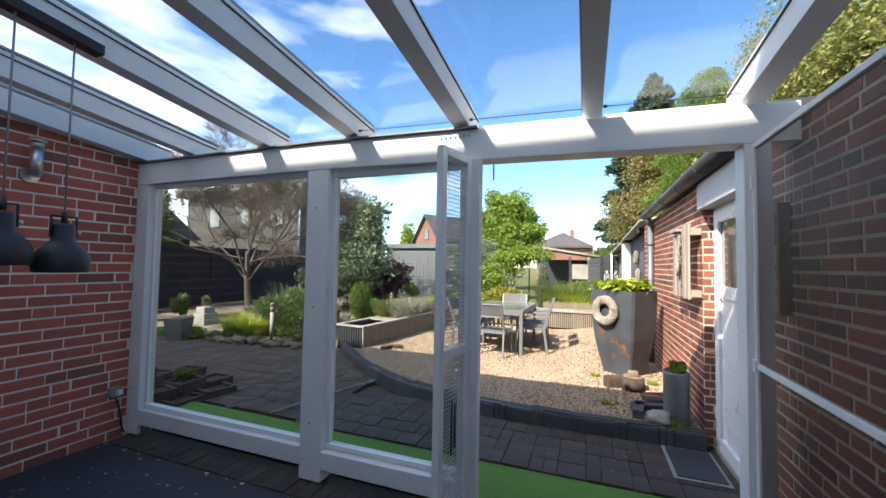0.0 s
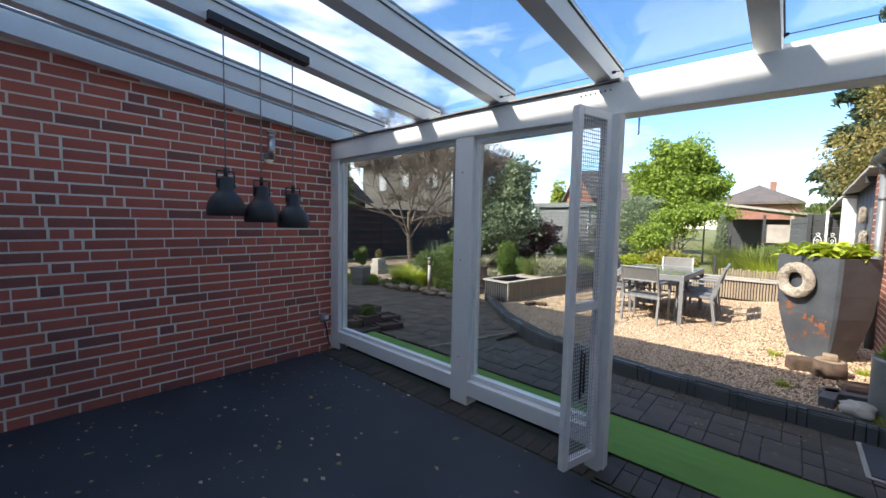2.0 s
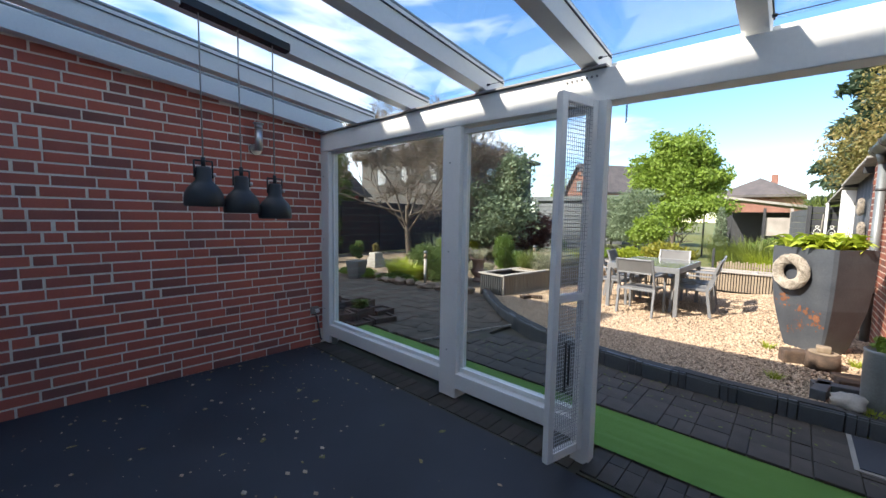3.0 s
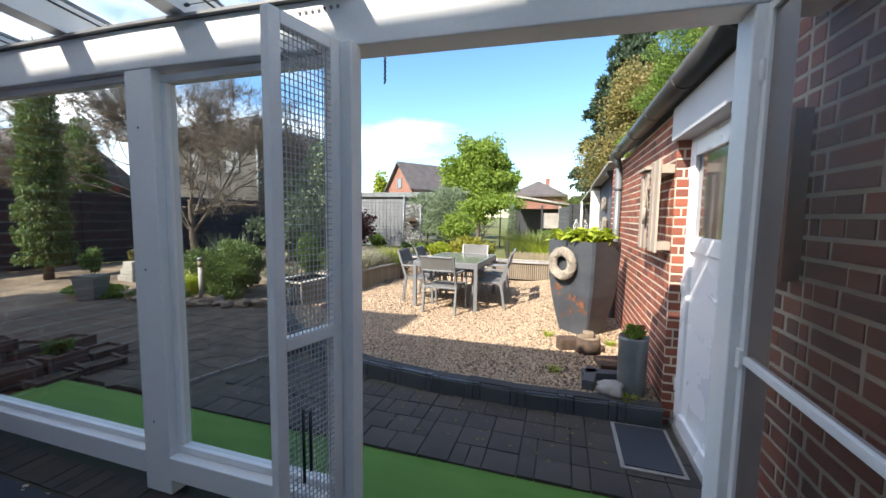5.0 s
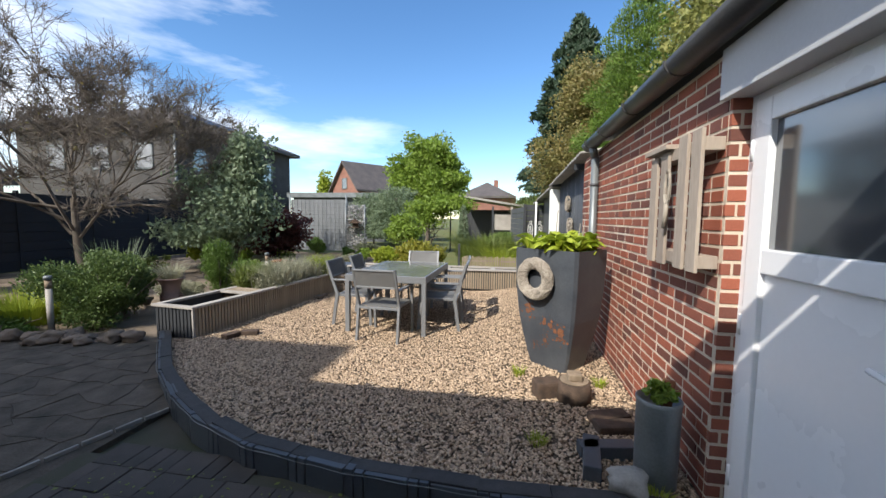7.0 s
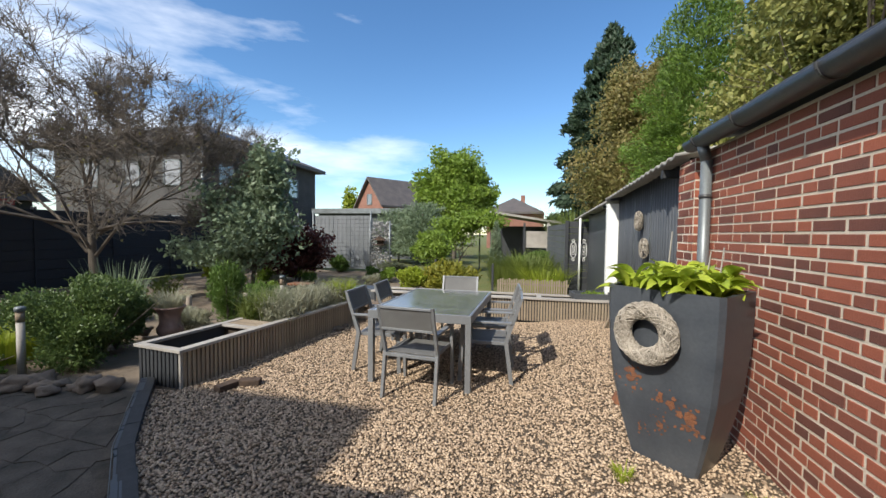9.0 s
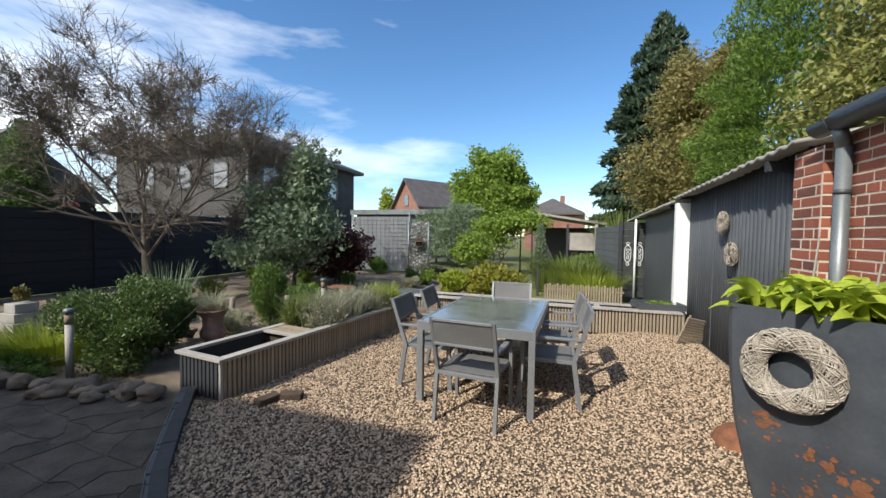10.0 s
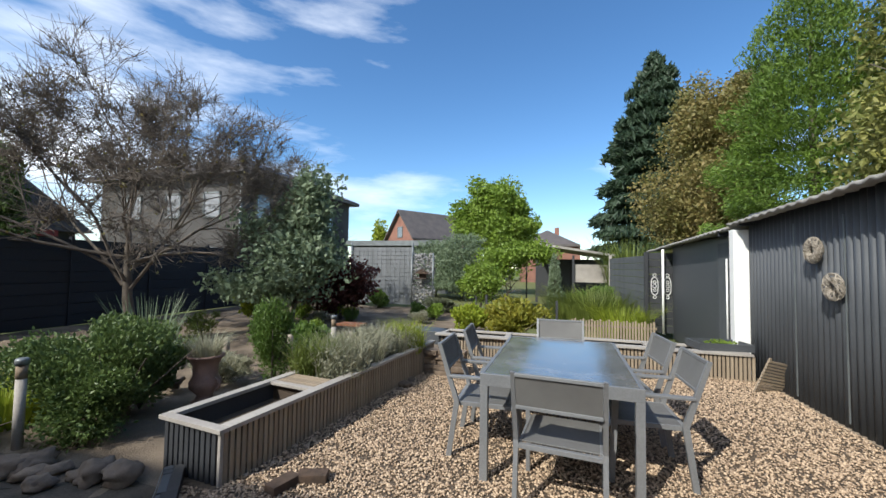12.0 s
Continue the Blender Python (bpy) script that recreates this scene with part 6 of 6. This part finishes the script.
bh = thing("bird_feeder", "small brown bird feeder hung on the gabion", "bird feeder", -5.85, 16.6, 1.05)
bm = bmesh.new()
v = [bm.verts.new(p) for p in ((-0.25, -0.1, 0.2), (0.25, -0.1, 0.2), (0.25, 0.12, 0.2), (-0.25, 0.12, 0.2), (0, -0.1, 0.36), (0, 0.12, 0.36))]
for f in ((0, 1, 4), (2, 3, 5), (0, 4, 5, 3), (1, 2, 5, 4), (0, 3, 2, 1)):
    bm.faces.new([v[i] for i in f])
part("roof", bm, "log", bh)
part("floor", boxes((-0.2, 0.2, -0.08, 0.12, 0.02, 0.05)), "log", bh)
part("back", boxes((-0.12, 0.12, 0.05, 0.12, 0.05, 0.2)), "log", bh)
sp = thing("square_pot", "grey square pot with a clipped conifer", "pot", -7.1, 5.35, 0.0, 20)
bm = bmesh.new()
tapered(bm, -0.13, 0.13, -0.13, 0.13, -0.18, 0.18, -0.18, 0.18, 0, 0.42)
part("body", bm, "zinc", sp)
leaves("conifer", blob(2600, (0, 0, 0.66), (0.22, 0.22, 0.28), 6, 0.3), 0.05, "leaf_mid", sp, 6, 0.3)
ped = thing("stone_pedestal", "stacked stone pedestal with a small potted plant", "pedestal", -8.4, 6.9, 0.0)
for k in range(3):
    part("block", boxes((-0.22 + 0.04 * k, 0.22 - 0.04 * k, -0.2 + 0.03 * k, 0.2 - 0.03 * k, 0.14 * k, 0.14 * k + 0.139), bevel=0.012), "fibre", ped)
leaves("plant", blob(500, (0, 0, 0.6), (0.12, 0.12, 0.18), 7), 0.06, "leaf_brown", ped, 7)
blocks_ = [(-4.36, 2.86, 0, 0.24), (-4.4, 3.2, 0, 0.24), (-4.38, 3.56, 0, 0.2), (-4.06, 2.98, 0, 0.16), (-4.05, 3.3, 0, 0.18), (-4.0, 3.62, 0, 0.13), (-3.82, 3.12, 0, 0.07), (-3.76, 3.46, 0, 0.09), (-4.42, 3.0, 0.241, 0.1)]
rk_ = random.Random(23)
for i, (x, y, z, h) in enumerate(blocks_):
    ring_block = thing("planter_block", "rough brown hollow concrete block with soil in a stepped stack", "planter block", x, y, z, rk_.uniform(-14, 14), "stepped planting stack")
    bm = boxes((-0.15, 0.15, -0.16, -0.125, 0, h), (-0.15, 0.15, 0.125, 0.16, 0, h), (-0.15, -0.115, -0.1245, 0.1245, 0, h), (0.115, 0.15, -0.1245, 0.1245, 0, h), bevel=0.01)
    for v in bm.verts:
        v.co += Vector((noise.noise(v.co * 9 + Vector((i, 0, 0))), noise.noise(v.co * 9 + Vector((0, i, 5))), 0)) * 0.012
    part("block_wall", bm, "blockstone", ring_block)
    part("soil_fill", boxes((-0.114, 0.114, -0.124, 0.124, 0, h - 0.03)), "soil", ring_block)
rr_ = random.Random(17)
for i in range(26):
    t = i / 25
    x, y = -4.15 - 2.6 * t, 5.86 - 0.25 * math.sin(t * 2.5) + rr_.uniform(-0.12, 0.1)
    rock("field_stone", x, y, 0.0, rr_.uniform(0.06, 0.13), 100 + i, "rounded field stone edging the bed", group="stones edging the bed")
for i in range(16):
    rock("pond_stone", -6.6 + rr_.uniform(-1.2, 1.0), 7.1 + rr_.uniform(-0.5, 0.9), 0.02, rr_.uniform(0.07, 0.2), 200 + i, "pale rounded stone round the dry pond", group="stones round the dry pond")
for i in range(7):
    rock("field_stone", -3.1 + rr_.uniform(-0.1, 0.2), 8.3 + rr_.uniform(-0.4, 0.5), 0.02, rr_.uniform(0.05, 0.09), 300 + i, "rounded stone at the foot of the planter", group="stones at the planter foot")
for i in range(4):
    rock("clay_lump", 0.75 + rr_.uniform(-0.15, 0.15), 9.3 + rr_.uniform(-0.1, 0.1), 0.06, 0.07, 400 + i, "brown clay lump by the planter wall", "log", group="clay lumps")

# weeds in the gravel round the pot
for i, (x, y, r) in enumerate(((0.30, 5.42, 0.09), (0.93, 5.28, 0.08), (0.9, 4.0, 0.08), (0.38, 4.38, 0.07))):
    grass("weed_tuft", "small bright green weed tuft in the gravel", x, y, gravel_z(x, y) - 0.01, 0.05, 110, r * 0.8, 0.006, "leaf_lime", 700 + i, 1.0)

# litter on the terrace floor
gl = np.random.default_rng(11)
n = 620
hub = gl.uniform((-3.4, -1.0), (0.8, 2.2), (46, 2))
pt = hub[gl.integers(0, 46, n)] + gl.normal(0, 0.3, (n, 2))
pt = np.concatenate([np.clip(pt, (-3.48, -1.2), (0.85, 2.25)), np.full((n, 1), 0.006)], 1)
ob = leaves("leaf_litter", pt[:150], 0.058, "leaf_brown", None, 12, 0.6, 0.0)
ob.scale = (1, 1, 0.12)
tagged(ob, "dry brown leaves scattered on the terrace floor", "leaf litter", kind="stuff")
v = oct_v[None] * (0.003 + 0.013 * gl.random((n, 1, 1)) ** 3.5) * np.array([1.5, 1, 0.35]) + pt[:, None]
ob = bulk("floor_crumbs", v, (np.arange(n)[:, None, None] * 6 + oct_f[None]).reshape(-1, 3), "pebble")
tagged(ob, "pale crumbs and bits of leaf on the terrace floor", "litter", kind="stuff")
n = 260
pt = np.stack([gl.uniform(-2.2, 1.0, n), 3.25 + 0.7 * gl.random(n) ** 0.6, np.full(n, 0.016)], 1)
ob = leaves("path_litter", pt, 0.03, "leaf_grass", None, 13, 0.6, 0.0)
ob.scale = (1, 1, 0.2)
ob.location.z = 0.055
tagged(ob, "small fallen leaves in the joints of the path", "leaf litter", kind="stuff")


# ---- pieces of walls and paving ----
brick_run(wall_w, "brick", "x", -3.55, 0.02, -1.58, 2.429, 0.0, lambda y: rafter_z(y) + 0.02, 300, 1, (1.2, 1.2))
brick_run(outb, "brick_out", "x", FX, -0.02, -1.58, 2.53, 0.0, lambda y: 2.26, 200, 2, (2.2, 1.3), bl=0.22, course=0.066, half=0.4)
brick_run(outb, "brick_out", "x", FX, -0.02, 2.54, 3.055, 0.0, lambda y: 2.26, 120, 3, (2.8, 1.3), bl=0.22, course=0.066, half=0.4)
brick_run(outb, "brick_out", "x", FX, -0.02, 4.083, 6.63, 0.0, lambda y: 2.26, 300, 4, (4.9, 1.1), bl=0.22, course=0.066, half=0.4)
jamb = struct("door_jamb", boxes((FX + 0.004, FX + 0.13, 4.0565, 4.079, 0.0, 2.03)), "mortar_out", "brick reveal beside the outbuilding door", "wall")
brick_run(jamb, "brick_out", "y", 4.053, -0.02, FX + 0.002, FX + 0.13, 0.0, lambda y: 2.03, 30, 6, (1.1, 1.0), bl=0.2, course=0.066)
brick_run(col, "brick_out", "x", 1.07, -0.019, 6.70, 7.035, 0.0, lambda y: 2.2, 60, 7, (6.8, 1.5), bl=0.24, course=0.075)
brick_run(col, "brick_out", "y", 6.68, -0.019, 1.0715, 1.42, 0.0, lambda y: 2.2, 60, 8, (1.1, 1.5), bl=0.24, course=0.075)

path = struct("path_paving", boxes((-2.35, 1.25, 3.13, 4.0, -0.05, -0.010)), "joint", "dark concrete block path with mossy joints", "pavement")
path.location.z = 0.05
pm_ = [mesh_of("paver", boxes((-w / 2 + 0.0025, w / 2 - 0.0025, -0.0975, 0.0975, -0.04, 0), bevel=0.004), "paver") for w in (0.2, 0.1)]
rp = random.Random(5)
for r in range(5):
    x = -2.3 + rp.choice((0, 0.1))
    while x < 1.05:
        k = 0 if rp.random() < 0.7 else 1
        w = (0.2, 0.1)[k]
        y = 3.21 + r * 0.2
        if y < edge_y(x) - 0.02:
            ob = part("paver", pm_[k], None, path)
            ob.matrix_basis = pose(x + w / 2, y, 0.002 + rp.uniform(-0.003, 0.003), rp.uniform(-0.6, 0.6), rp.uniform(-0.6, 0.6), rp.uniform(-0.5, 0.5))
        x += w
kerb = struct("threshold_pavers", boxes((-0.42, 1.05, 2.262, 2.62, -0.05, -0.012)), "joint", "row of dark pavers in the gate opening", "pavement")
for i in range(14):
    ob = part("paver", pm_[1], None, kerb)
    ob.matrix_basis = pose(-0.36 + i * 0.1, 2.38, 0.0 + rp.uniform(-0.002, 0.003), 0, 0, rp.uniform(-0.6, 0.6))
    ob = part("paver", pm_[1], None, kerb)
    ob.matrix_basis = pose(-0.36 + i * 0.1, 2.576, 0.0 + rp.uniform(-0.002, 0.003), 0, 0, rp.uniform(-0.6, 0.6))
kerb.location.z = 0.022
strip = bpy.data.objects["threshold_strip"]
for i in range(30):
    ob = part("paver", pm_[1], None, strip)
    ob.matrix_basis = pose(-3.42 + i * 0.1, 2.375, 0.006 + rp.uniform(-0.003, 0.003), 0, 0, rp.uniform(-1, 1))
flags = struct("flagstone_path", boxes((-7.0, -2.36, 3.24, 5.9, -0.1, -0.005)), "flag", "rough flagstone path with sandy joints", "pavement")
flags.location.z = 0.02
NX, NY = 15, 10
cell_x, cell_y = 4.62 / NX, 2.66 / NY
knot = {}


def corner(i, j):
    """Shared corners and mid-edges of the irregular stones, on a half-step grid."""
    if (i, j) not in knot:
        k = 0.3 if i % 2 == 0 and j % 2 == 0 else 0.16
        knot[i, j] = Vector((-6.98 + (i / 2 + rp.uniform(-k, k) + 0.25 * ((j // 2) % 2)) * cell_x, 3.25 + (j / 2 + rp.uniform(-k, k)) * cell_y, 0))
    return knot[i, j]


for c in range(NX):
    for r in range(NY):
        i, j = 2 * c, 2 * r
        ring = [corner(*q) for q in ((i, j), (i + 1, j), (i + 2, j), (i + 2, j + 1), (i + 2, j + 2), (i + 1, j + 2), (i, j + 2), (i, j + 1))]
        mid = sum(ring, Vector()) / 8
        if max(p.x for p in ring) > -2.37 or mid.y + 0.14 > edge_y(max(-3.8, min(1, mid.x))):
            continue
        t = rp.uniform(-0.002, 0.003)
        bm = bmesh.new()
        lo_ = [bm.verts.new(mid + (p - mid) * 0.965 + Vector((0, 0, -0.03))) for p in ring]
        up_ = [bm.verts.new(mid + (p - mid) * 0.96 + Vector((0, 0, t - 0.0015))) for p in ring]
        hi_ = [bm.verts.new(mid + (p - mid) * 0.945 + Vector((0, 0, t + rp.uniform(-0.0008, 0.0008)))) for p in ring]
        bm.faces.new(hi_)
        for q in range(8):
            w = (q + 1) % 8
            bm.faces.new((lo_[q], lo_[w], up_[w], up_[q]))
            bm.faces.new((up_[q], up_[w], hi_[w], hi_[q]))
        part("flagstone", bm, "flag", flags)

# thin raised edge between the flagstones and the pavers
rim = thing("paving_edge", "thin pale concrete strip between two kinds of paving", "paving edge", kind="structure")
rim.location.z = 0.03
for i in range(8):
    y = 3.3 + i * 0.17
    x = -2.70 + 0.29 * (y - 3.3)
    bm = boxes((-0.009, 0.009, -0.08, 0.08, -0.02, 0.010), bevel=0.003)
    ob = part("strip", bm, "fibre", rim)
    ob.matrix_basis = pose(x, y, rp.uniform(-0.002, 0.003), 0, 0, -16 + rp.uniform(-2, 2))
